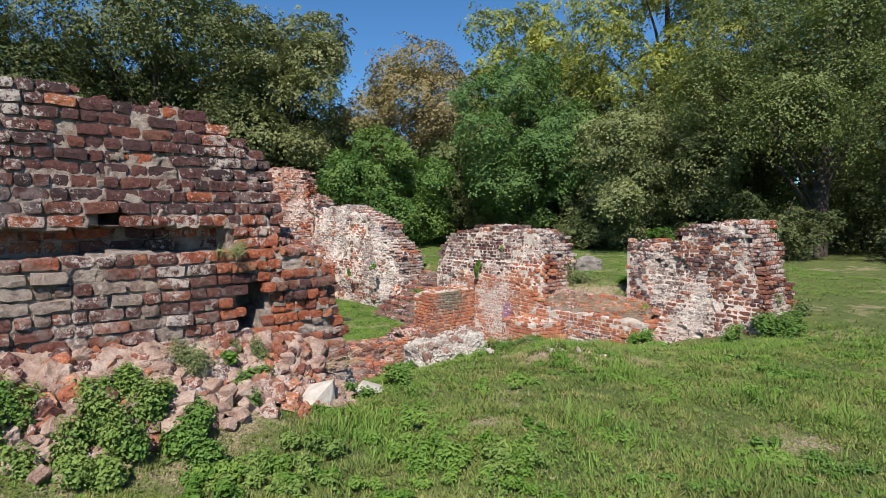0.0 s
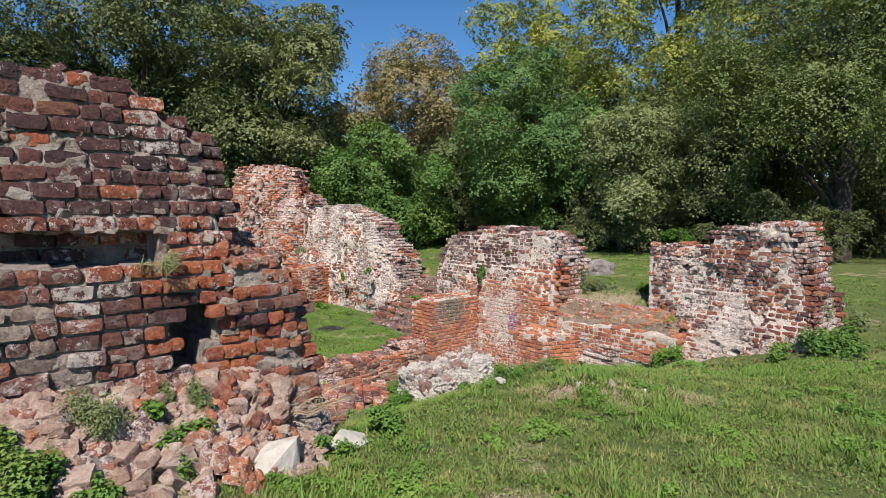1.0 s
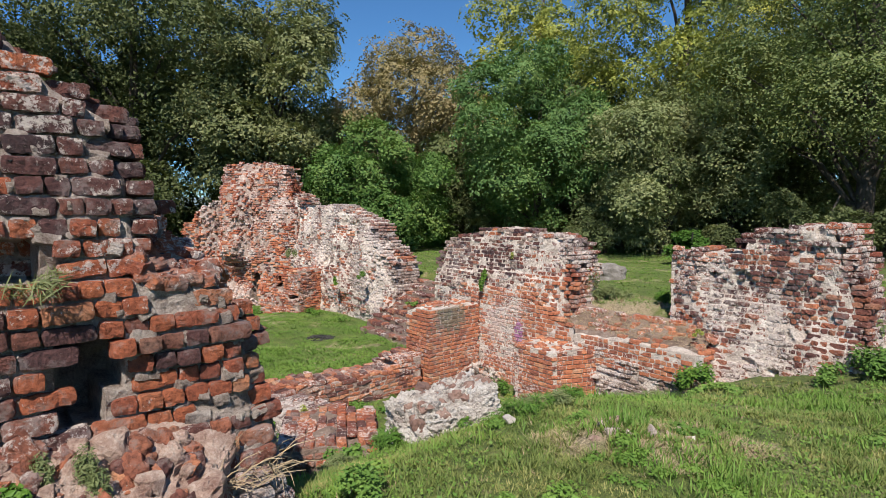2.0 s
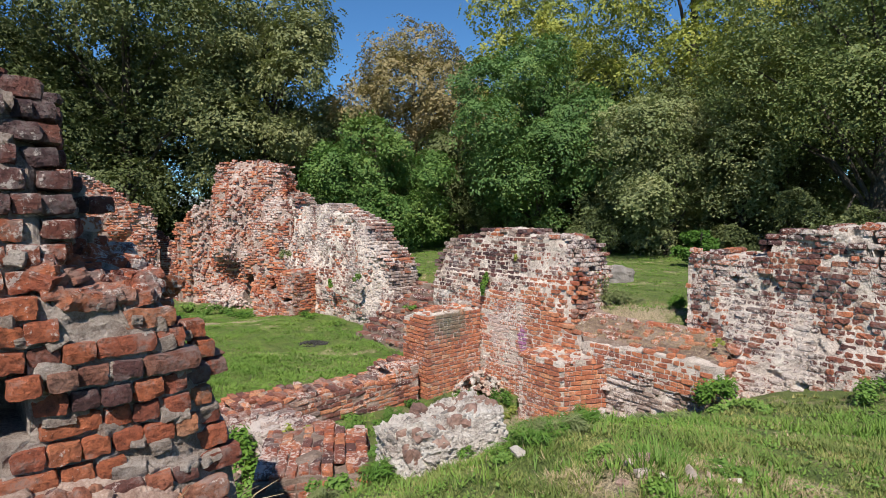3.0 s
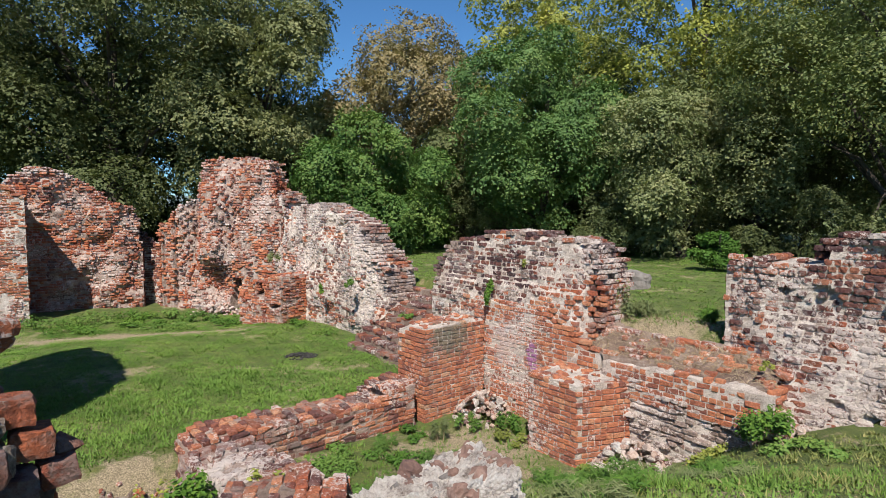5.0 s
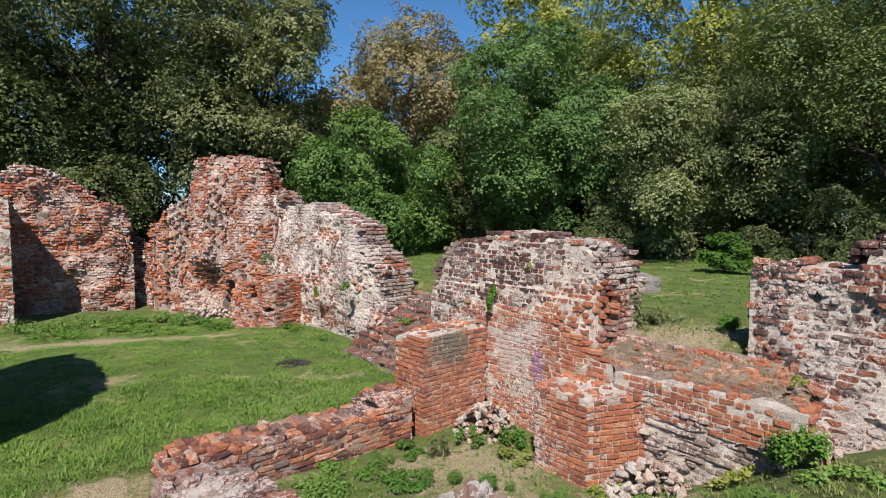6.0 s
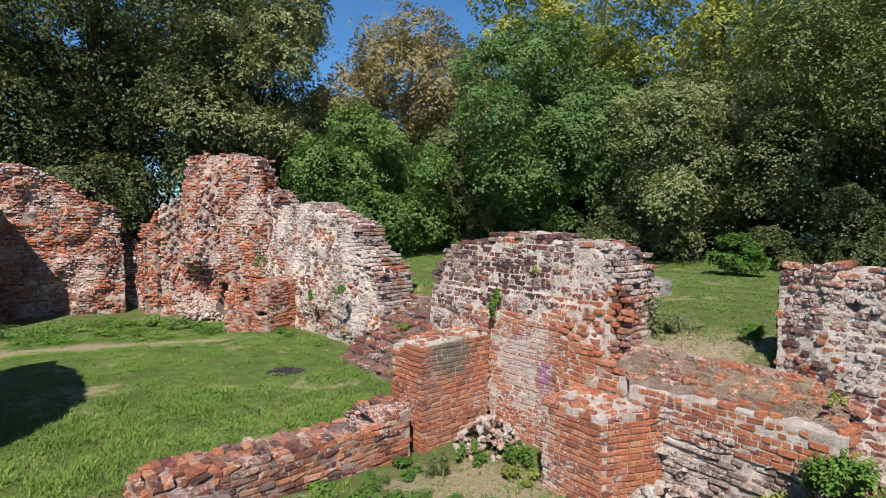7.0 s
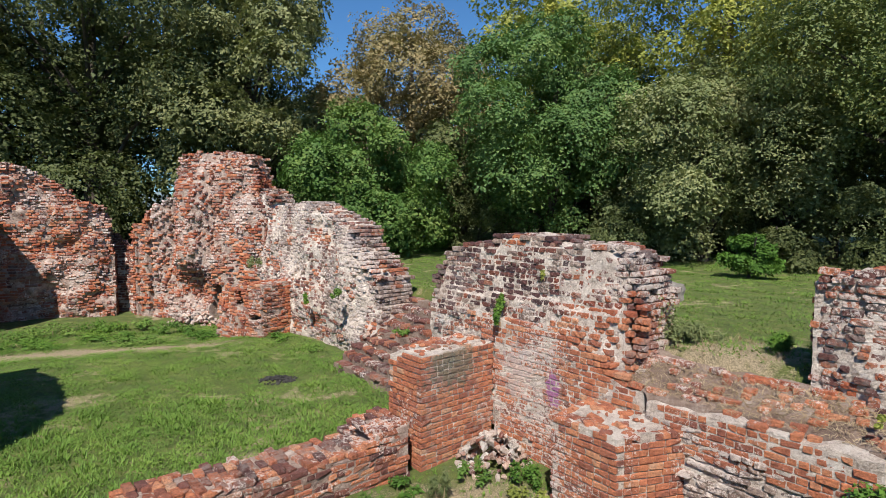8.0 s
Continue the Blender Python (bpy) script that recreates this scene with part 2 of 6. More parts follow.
LEAF_LOCUST = leaf_material("locust_leaf", [(0.1, (0.026, 0.055, 0.017)), (0.5, (0.060, 0.109, 0.032)), (0.9, (0.137, 0.169, 0.049))], glow=0.23, gain=1.65)
# locust_leaf brightened and yellowed for one tree, as if in full sun
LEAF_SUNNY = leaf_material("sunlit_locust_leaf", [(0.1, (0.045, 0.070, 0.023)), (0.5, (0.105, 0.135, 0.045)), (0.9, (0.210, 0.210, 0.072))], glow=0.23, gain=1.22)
LEAF_OLIVE = leaf_material("elder_leaf", [(0.1, (0.044, 0.060, 0.022)), (0.5, (0.105, 0.122, 0.049)), (0.9, (0.206, 0.203, 0.100))], glow=0.23, gain=1.65)
LEAF_BRIGHT = leaf_material("ash_leaf", [(0.1, (0.028, 0.065, 0.010)), (0.5, (0.060, 0.125, 0.017)), (0.9, (0.130, 0.195, 0.027))])
LUSH = leaf_material("lush_grass_blade", [(0.08, (0.052, 0.098, 0.018)), (0.45, (0.095, 0.168, 0.028)), (0.75, (0.142, 0.208, 0.040)), (0.98, (0.215, 0.24, 0.07))], 0.2, 0.9)
LEAF_ASH = leaf_material("dark_ash_leaf", [(0.1, (0.022, 0.050, 0.013)), (0.5, (0.052, 0.098, 0.022)), (0.9, (0.120, 0.160, 0.041))], glow=0.23, gain=1.65)
LEAF_WEED = leaf_material("weed_leaf", [(0.1, (0.041, 0.077, 0.016)), (0.5, (0.081, 0.149, 0.027)), (0.9, (0.167, 0.225, 0.050))])
LEAF_NETTLE = leaf_material("nettle_leaf", [(0.1, (0.050, 0.082, 0.020)), (0.5, (0.105, 0.160, 0.036)), (0.9, (0.200, 0.240, 0.065))], 0.2, 1.5)
GRASS = leaf_material("grass_blade", [(0.08, (0.050, 0.075, 0.018)), (0.38, (0.092, 0.124, 0.031)), (0.62, (0.153, 0.170, 0.050)), (0.80, (0.26, 0.228, 0.088)), (0.94, (0.37, 0.285, 0.15))], 0.2, 1.6)


PATH_FROM, PATH_TO = (-16.0, 22.3), (-6.2, 24.6)      # trodden strip across the court


def ground_material():
    m, nodes, links, bsdf = mat("lawn_soil")
    pos = nodes.new("ShaderNodeNewGeometry").outputs["Position"]
    big, midn, fine = tex(nodes, links, pos, 0.45, 4.0, 0.6), tex(nodes, links, pos, 3.0, 5.0, 0.65), tex(nodes, links, pos, 45.0, 4.0, 0.7)
    green = ramp(nodes, links, midn, [(0.3, (0.060, 0.088, 0.017)), (0.5, (0.102, 0.134, 0.026)), (0.7, (0.160, 0.168, 0.044))])
    soil = ramp(nodes, links, fine, [(0.3, (0.20, 0.145, 0.09)), (0.7, (0.52, 0.41, 0.28))])
    key = math_node(nodes, links, "ADD", math_node(nodes, links, "MULTIPLY", big, 0.6), math_node(nodes, links, "MULTIPLY", midn, 0.4))
    bare = ramp(nodes, links, key, [(0.545, (0, 0, 0)), (0.62, (0.85, 0.85, 0.85))])
    for at, size in (((1.85, 7.85), (1.0, 0.5)), ((0.4, 5.6), (0.6, 0.3)), ((-3.4, 3.7), (1.0, 0.4)), ((3.4, 5.2), (0.5, 0.25)), ((2.6, 9.6), (0.6, 0.3)),
                     (world_xy(1.6, 2.0), (1.7, 1.4)), (world_xy(3.7, -1.2), (1.5, 0.9)), (world_xy(6.95, 11.0), (1.6, 1.3)), (world_xy(1.5, 7.6), (1.4, 0.9)), (world_xy(-0.2, 7.3), (1.25, 1.1))):
        mp = nodes.new("ShaderNodeMapping")
        mp.vector_type = "TEXTURE"
        mp.inputs["Location"].default_value, mp.inputs["Scale"].default_value = (*at, 0), (*size, 100)
        links.new(pos, mp.inputs[0])
        ln = nodes.new("ShaderNodeVectorMath")
        ln.operation = "LENGTH"
        links.new(mp.outputs[0], ln.inputs[0])
        worn = math_node(nodes, links, "ADD", ln.outputs["Value"], math_node(nodes, links, "MULTIPLY", math_node(nodes, links, "SUBTRACT", midn, 0.5), 2.4))
        bare = math_node(nodes, links, "MAXIMUM", bare, ramp(nodes, links, worn, [(0.55, (0.9, 0.9, 0.9)), (1.0, (0, 0, 0))]))
    px, py = PATH_TO[0] - PATH_FROM[0], PATH_TO[1] - PATH_FROM[1]
    pl = math.hypot(px, py)
    mp = nodes.new("ShaderNodeMapping")
    mp.vector_type = "TEXTURE"
    mp.inputs["Location"].default_value = ((PATH_FROM[0] + PATH_TO[0]) / 2, (PATH_FROM[1] + PATH_TO[1]) / 2, 0)
    mp.inputs["Rotation"].default_value = (0, 0, math.atan2(py, px))
    mp.inputs["Scale"].default_value = (pl / 2, 0.8, 100)
    links.new(pos, mp.inputs[0])
    parts = nodes.new("ShaderNodeSeparateXYZ")
    links.new(mp.outputs[0], parts.inputs[0])
    across = math_node(nodes, links, "MAXIMUM", math_node(nodes, links, "ABSOLUTE", parts.outputs[0]), math_node(nodes, links, "ABSOLUTE", parts.outputs[1]))
    across = math_node(nodes, links, "ADD", across, math_node(nodes, links, "MULTIPLY", math_node(nodes, links, "SUBTRACT", midn, 0.5), 1.6))
    bare = math_node(nodes, links, "MAXIMUM", bare, ramp(nodes, links, across, [(0.7, (0.9, 0.9, 0.9)), (1.1, (0, 0, 0))]))
    col = mix_col(nodes, links, bare, green, soil)
    col = mix_col(nodes, links, 0.8, col, ramp(nodes, links, fine, [(0.33, (0.40, 0.42, 0.36)), (0.5, (0.92, 0.92, 0.88)), (0.68, (1.45, 1.42, 1.32))]), "MULTIPLY")
    links.new(col, bsdf.inputs["Base Color"])
    bsdf.inputs["Roughness"].default_value = 1.0
    bump = node(nodes, "ShaderNodeBump", Strength=0.9, Distance=0.05)
    links.new(fine, bump.inputs["Height"])
    links.new(bump.outputs[0], bsdf.inputs["Normal"])
    return m


LAWN = ground_material()


# ---- mesh helpers ----
def mesh_from(name, verts, faces, material, smooth_shade=False):
    """verts (N,3) array; faces (M,k) array of equal-sided faces, or a list."""
    me = bpy.data.meshes.new(name)
    verts = np.asarray(verts, np.float32)
    if isinstance(faces, np.ndarray):
        k = faces.shape[1]
        me.vertices.add(len(verts))
        me.vertices.foreach_set("co", verts.ravel())
        me.loops.add(faces.size)
        me.loops.foreach_set("vertex_index", faces.astype(np.int32).ravel())
        me.polygons.add(len(faces))
        me.polygons.foreach_set("loop_start", np.arange(0, faces.size, k, dtype=np.int32))
        me.update(calc_edges=True)
    else:
        me.from_pydata(verts.tolist(), [], faces)
    me.polygons.foreach_set("use_smooth", np.full(len(me.polygons), smooth_shade))
    me.materials.append(material)
    return me


def part(name, me, parent, label="", kind="", m=None):
    ob = new(name, me)
    ob.parent = parent
    if m is not None:
        ob.matrix_local = m
    return tagged(ob, label, "", "", kind)


def thing(name, m, label, category, group="", kind=""):
    ob = new(name)
    ob.empty_display_size = 0.2
    ob.matrix_world = m
    return tagged(ob, label, category, group, kind)


def grid_faces(nu, nv):
    i = np.arange(nu * nv).reshape(nu, nv)
    return np.stack([i[:-1, :-1], i[1:, :-1], i[1:, 1:], i[:-1, 1:]], -1).reshape(-1, 4)


def hull(points):
    bm = bmesh.new()
    for p in points:
        bm.verts.new(p)
    out = bmesh.ops.convex_hull(bm, input=bm.verts)
    loose = [v for v in bm.verts if not v.link_faces]
    bmesh.ops.delete(bm, geom=loose, context="VERTS")
    bm.verts.index_update()
    v = np.array([tuple(q.co) for q in bm.verts])
    f = np.array([[q.index for q in face.verts] for face in bm.faces])
    bm.free()
    return v, f


def brick_shape(rng, lx, ly, lz, chip, wear=0.0):
    pts = []
    for sx in (-1, 1):
        for sy in (-1, 1):
            for sz in (-1, 1):
                c = chip * rng.uniform(0.5, 1.3) * (2.6 if rng.rand() < 0.14 else 1.0)
                h = np.array([lx, ly, lz]) / 2 + rng.uniform(-0.004, 0.004, 3)
                s = np.array([sx, sy, sz])
                for ax in range(3):
                    q = h - c
                    q[ax] = h[ax]
                    pts.append(tuple(s * q + rng.uniform(-wear, wear, 3)))
    return hull(pts)


def stone_shape(rng, flat=0.7):
    p = rng.normal(size=(13, 3))
    p /= np.linalg.norm(p, axis=1)[:, None]
    p *= rng.uniform(0.38, 0.55, (13, 1))
    p[:, 2] *= flat
    return hull([tuple(q) for q in p])


RNG = np.random.RandomState(11)
BRICK_L, BRICK_D, BRICK_H = 0.262, 0.128, 0.088
STRETCH = [brick_shape(RNG, BRICK_L, BRICK_D, BRICK_H, 0.009) for i in range(9)]
HEADER = [brick_shape(RNG, 0.128, 0.15, BRICK_H, 0.010) for i in range(7)]
OLD_STRETCH = [brick_shape(RNG, BRICK_L, BRICK_D, BRICK_H, 0.013, 0.011) for i in range(14)]
OLD_HEADER = [brick_shape(RNG, 0.128, 0.15, BRICK_H, 0.013, 0.010) for i in range(10)]


def eroded_shape(rng, lx, ly, lz, segs=(5, 2, 2), much=0.017):
    """A brick worn lumpy by weather."""
    index, pts = {}, []
    off = rng.uniform(0, 50, 3)
    for i in range(segs[0] + 1):
        for j in range(segs[1] + 1):
            for k in range(segs[2] + 1):
                if 0 < i < segs[0] and 0 < j < segs[1] and 0 < k < segs[2]:
                    continue
                u = np.array([2 * i / segs[0] - 1, 2 * j / segs[1] - 1, 2 * k / segs[2] - 1])
                corner = (np.abs(u) > 0.99).sum()
                p = u * np.array([lx, ly, lz]) / 2 * (1 - 0.06 * max(0, corner - 1))
                q = Vector(p * 20 + off)
                p = p + much * np.array(noise.noise_vector(q)) * np.array([0.8, 1.0, 0.6]) + 0.55 * much * np.array(noise.noise_vector(q * 2.7))
                index[(i, j, k)] = len(pts)
                pts.append(p)
    tris = []
    for ax in range(3):
        b, c = (ax + 1) % 3, (ax + 2) % 3
        for side in (0, segs[ax]):
            for m in range(segs[b]):
                for n in range(segs[c]):
                    def at(dm, dn):
                        key = [0, 0, 0]
                        key[ax], key[b], key[c] = side, m + dm, n + dn
                        return index[tuple(key)]
                    quad = [at(0, 0), at(1, 0), at(1, 1), at(0, 1)]
                    if side == 0:
                        quad = quad[::-1]
                    tris += [[quad[0], quad[1], quad[2]], [quad[0], quad[2], quad[3]]]
    return np.array(pts), np.array(tris)


WORN_STRETCH = [eroded_shape(RNG, BRICK_L, BRICK_D, BRICK_H) for i in range(16)]
FINE_STRETCH = [eroded_shape(RNG, BRICK_L, BRICK_D, BRICK_H, (9, 3, 4), 0.012) for i in range(16)]
FINE_HEADER = [eroded_shape(RNG, 0.128, 0.15, BRICK_H, (5, 3, 4), 0.012) for i in range(12)]
WORN_HEADER = [eroded_shape(RNG, 0.128, 0.15, BRICK_H) for i in range(12)]


def cobble_shape(rng):
    p = rng.normal(size=(34, 3))
    p /= np.linalg.norm(p, axis=1)[:, None]
    p *= rng.uniform(0.42, 0.52, (34, 1))
    return hull([tuple(q) for q in p])


def lump_shape(rng, n=4):
    """A rounded field stone with dents: a cube swelled to a ball, roughened."""
    off, vs, fs = rng.uniform(0, 50, 3), [], []
    for ax in range(3):
        for side in (-1, 1):
            base = len(vs)
            for i in range(n + 1):
                for j in range(n + 1):
                    c = np.zeros(3)
                    c[ax], c[(ax + 1) % 3], c[(ax + 2) % 3] = side, side * (2 * i / n - 1), 2 * j / n - 1
                    c /= (np.abs(c) ** 3.2).sum() ** (1 / 3.2)
                    c *= 0.5 * (1 + 0.30 * noise.noise(Vector(c * 1.5 + off)) + 0.12 * noise.noise(Vector(c * 4 + off)))
                    vs.append(c)
            fs.append(grid_faces(n + 1, n + 1) + base)
    keep, back_to = np.unique(np.round(np.array(vs), 5), axis=0, return_inverse=True)
    quads = back_to.reshape(-1)[np.concatenate(fs)]
    return keep, np.concatenate([quads[:, [0, 1, 2]], quads[:, [0, 2, 3]]])


LUMPS = [lump_shape(RNG) for i in range(9)]


def broken_shape(rng):
    """An angular stone with flat broken faces."""
    p = rng.uniform(-0.5, 0.5, (15, 3)) * np.array([1.0, 0.85, 0.75])
    return hull([tuple(q) for q in p])


WORN_COBBLES = [broken_shape(RNG) if i % 2 else cobble_shape(RNG) for i in range(8)]
STONES = [stone_shape(RNG) for i in range(9)]


def euler_np(rx, ry, rz):
    return np.array(Euler((rx, ry, rz)).to_matrix())


class Pieces:
    """Collects pieces (bricks, stones); the first ones become objects of their own, the rest one joined mesh."""

    def __init__(self, parent, material, name, joined_name):
        self.parent, self.material, self.name, self.joined_name = parent, material, name, joined_name
        self.items, self.cache = [], {}

    def add(self, shape, at, rot, scale, order):
        self.items.append((order, len(self.items), shape, at, rot, scale))

    def build(self, singles):
        self.items.sort(key=lambda q: (q[0], q[1]))
        for o, k, shape, at, rot, scale in self.items[:singles]:
            key = id(shape)
            if key not in self.cache:
                self.cache[key] = mesh_from(self.name, shape[0], shape[1], self.material)
            m = Matrix(rot).to_4x4()
            part(self.name, self.cache[key], self.parent, m=Matrix.Translation(at) @ m @ Matrix.Diagonal((*scale, 1)))
        vs, fs, base = [], [], 0
        for o, k, shape, at, rot, scale in self.items[singles:]:
            v = (shape[0] * np.asarray(scale)) @ np.asarray(rot).T + np.asarray(at)
            vs.append(v)
            fs.append(shape[1] + base)
            base += len(v)
        if vs:
            part(self.joined_name, mesh_from(self.joined_name, np.concatenate(vs), np.concatenate(fs), self.material), self.parent, kind="stuff")


def nz(x, y, z=0.0):
    return noise.noise(Vector((x, y, z)))


def wall(name, label, p0, p1, thick, zb, top, material, course=0.105, front=None, singles=300, focus=None, holes=(), seed=1,
         core=None, loose=1.0, back=True, top_stones=0.5, category="wall", kind="structure", smear=0.022, gone=0.03, lscale=1.0, recess=0.019, tight=1.0, worn=False, pick=None, fine=0.06, rag=0.16, deep=0.035, cave=0.32, fray=None, ledge=None, bald=0.0, backfall=0.0, paved=0.0, joint=0.0):
    """A ruined brick wall. p0, p1: the face's ends in plan, from left to right as seen from in front. top(s): crown height;
    front(s, z): how far the face stands back there; holes: (s0, s1, z0, z1) gaps in the face. focus: (s, z) near which bricks are single parts."""
    rng = np.random.RandomState(seed)
    core = core or MORTAR
    longs, heads = (OLD_STRETCH, OLD_HEADER) if loose > 0.9 else (STRETCH, HEADER)
    if worn:
        longs, heads = WORN_STRETCH, WORN_HEADER
    e = Vector((p1[0] - p0[0], p1[1] - p0[1], 0))
    length = e.length
    e.normalize()
    root = thing(name, Matrix.Translation((p0[0], p0[1], 0)) @ Matrix.Rotation(math.atan2(e.y, e.x), 4, "Z"), label, category, kind=kind)
    front = front or (lambda s, z: 0.0)
    fs, fz = focus or (length / 2, zb + 1.0)

    def bare(s, z):
        """0 to 1: how far the facing has fallen off here."""
        return float(smooth(0.0, 0.16, nz(s * 1.15 + seed, z * 1.5, seed + 5.5) + 0.5 * nz(s * 3.3, z * 3.9, seed + 6.5) - 0.62 + bald)) if bald else 0.0

    def in_hole(s, z):
        return any(s0 < s < s1 and z0 < z < z1 for s0, s1, z0, z1 in holes)

    # core: the mortar and rubble body behind and between the bricks
    ns, nf, nt = max(6, int(length / fine)), int(44 * 0.06 / fine), 9
    rows = []
    for i in range(ns + 1):
        s = 0.03 + (length - 0.06) * i / ns
        h = min(top(min(length, max(0.0, s + o))) for o in ((-0.24, -0.18, -0.12, -0.06, 0.0, 0.06, 0.12, 0.18, 0.24) if fray is None else (-0.12, -0.06, 0.0, 0.06, 0.12))) - 0.06 + 0.05 * nz(s * 2.3, seed * 3.1, 5)
        h = max(h, zb + 0.05)
        row = []
        for j in range(nf):
            z = zb + (h - zb) * j / (nf - 1)
            d = front(s, z) + recess - smear * max(0.0, 1.9 * nz(s * 1.7 + seed, z * 1.9, 2) - 0.1) + 0.014 * nz(s * 9, z * 11, seed) + (0.012 * float(smooth(fray - 0.3, fray + 0.5, s)) if fray is not None else 0.0)
            if fine < 0.05:
                d += 0.016 * nz(s * 17, z * 19, seed + 1) + 0.009 * nz(s * 37, z * 37, seed + 2) + 0.09 * max(0.0, nz(s * 4.5, z * 6.5, seed + 3) - 0.3)
            if bald:
                b = bare(s, z)
                d += b * (0.05 + 0.11 * nz(s * 5.2, z * 5.8, seed + 8) + 0.05 * nz(s * 13, z * 14, seed + 9))
            if in_hole(s, z):
                d += cave
            row.append((s, d, z))
        f_top = row[-1][1]
        for j in range(1, nt + 1):
            k = j / (nt + 1)
            d = f_top + (thick - 0.05 - f_top) * k
            row.append((s, d, h + 0.06 * nz(s * 3.1, d * 3.1, seed) + 0.04 * math.sin(k * math.pi) - backfall * max(0.0, k - 0.25)))
        for j in range(6):
            row.append((s, thick - 0.045 + 0.01 * nz(s * 3, j, seed), h - 0.75 * backfall - (h - 0.75 * backfall - zb) * j / 5))
        rows.append(row)
    nv = len(rows[0])
    verts = np.array(rows).reshape(-1, 3)
    faces = grid_faces(ns + 1, nv)
    caps = [list(range(nv)), [ns * nv + i for i in range(nv)][::-1]]
    me = mesh_from("core", verts, faces.tolist() + caps, core)
    part("core", me, root)

    stacks = {}

    def pieces_at(sc, zc):
        m = pick(sc, zc, rng) if pick else material
        if m.name not in stacks:
            stacks[m.name] = Pieces(root, m, "brick", "brickwork")
        return stacks[m.name]

    k = 0
    z = zb + course / 2
    zmax = max(top(length * i / 60) for i in range(61))
    while z < zmax:
        s = -rng.uniform(0, 0.2)
        spans = [length * i / 80 for i in range(81) if top(length * i / 80) > z + course * 0.3]
        header_row = k % 2
        while s < length:
            is_head = rng.rand() < (0.62 if header_row else 0.30) or (fray is not None and s > length - 1.4 and rng.rand() < 0.6)
            ln = (0.128 if is_head else BRICK_L) * rng.uniform(0.9, 1.08) * lscale
            sc = s + ln / 2
            s += ln + rng.uniform(0.008, 0.018) * tight + 0.12 * joint
            if sc - ln / 2 < -0.02 or sc + ln / 2 > length + 0.02:
                continue
            edge = top(sc) - z - course / 2
            if edge < rng.uniform(-0.05, 0.03) or in_hole(sc, z) or rng.rand() < max(gone * loose, 0.78 * bare(sc, z)):
                continue
            shape = heads[rng.randint(len(heads))] if is_head else longs[rng.randint(len(longs))]
            if fray is not None and sc > fray - 0.3 * rng.rand():
                shape = FINE_HEADER[rng.randint(12)] if is_head else FINE_STRETCH[rng.randint(16)]
            dep = 0.15 if is_head else BRICK_D
            d = front(sc, z) + dep / 2 + rng.normal(0, 0.007 * loose) + (rng.uniform(-0.03, deep) if rng.rand() < rag * loose else 0)
            wob = (0.022 if fray is None or sc < fray else 0.026) * loose
            rot = euler_np(rng.normal(0, wob), rng.normal(0, wob), rng.normal(0, wob * 1.4))
            scale = (ln / (0.128 if is_head else BRICK_L), 1.0, course / 0.105 * (1.0 + 0.08 * (1 - tight)) * (1 - joint) * rng.uniform(1 - 0.05 * loose, 1.05))
            pieces_at(sc, z).add(shape, (sc, d, z + 0.012 * nz(sc * 0.8, z, seed + 7)), rot, scale, math.hypot(sc - fs, z - fz))
        if fray is not None and ledge is not None and z > ledge[1] and top(ledge[0]) > z + course * 0.5:
            d = front(ledge[0] - 0.15, z) + 0.06
            while d < front(ledge[0] + 0.15, z) + 0.1:
                pieces_at(ledge[0], z).add(FINE_HEADER[rng.randint(12)], (ledge[0] + rng.uniform(-0.05, 0.03), d + 0.06, z), euler_np(rng.normal(0, 0.05), rng.normal(0, 0.05), rng.normal(0, 0.15)),
                                           (1.3, 1.0, 1.2), 0.5)
                d += 0.135
        # ends and back
        if spans:
            for end, s_at in ((-1, spans[0]), (1, spans[-1])):
                d = front(s_at, z) + (0.16 if fray is not None else 0.09)
                while d < thick - 0.12 and z < top(s_at) - backfall * max(0.0, d / thick - 0.25):
                    ln = BRICK_L if rng.rand() < 0.5 else 0.128
                    if d + ln > thick:
                        break
                    shape = longs[rng.randint(len(longs))] if ln > 0.2 else heads[rng.randint(len(heads))]
                    if fray is not None and end > 0:
                        shape = FINE_STRETCH[rng.randint(16)] if ln > 0.2 else FINE_HEADER[rng.randint(12)]
                    if rng.rand() > 0.03:
                        pieces_at(s_at, z).add(shape, (s_at - end * (0.07 + rng.uniform(-0.02, 0.03)), d + ln / 2, z),
                                   euler_np(rng.normal(0, 0.03), rng.normal(0, 0.03), math.pi / 2 + rng.normal(0, 0.03)),
                                   (1, 1, course / 0.105 * (1.0 if fray is None else 1.14)), math.hypot(s_at - fs, z - fz) + d)
                    d += ln + 0.01
            if back:
                s = spans[0] + 0.02
                while s < spans[-1] - 0.1:
                    ln = BRICK_L * rng.uniform(0.92, 1.05)
                    if top(s + ln / 2) - 0.75 * backfall > z + course * 0.6:
                        pieces_at(s, z).add(STRETCH[rng.randint(9)], (s + ln / 2, thick - 0.055 + rng.normal(0, 0.01), z),
                                   euler_np(0, 0, rng.normal(0, 0.03)), (ln / BRICK_L, 1, course / 0.105), 50 + s)
                    s += ln + 0.015
        z += course
        k += 1
    # loose bricks and lumps along the crown
    s = 0.1
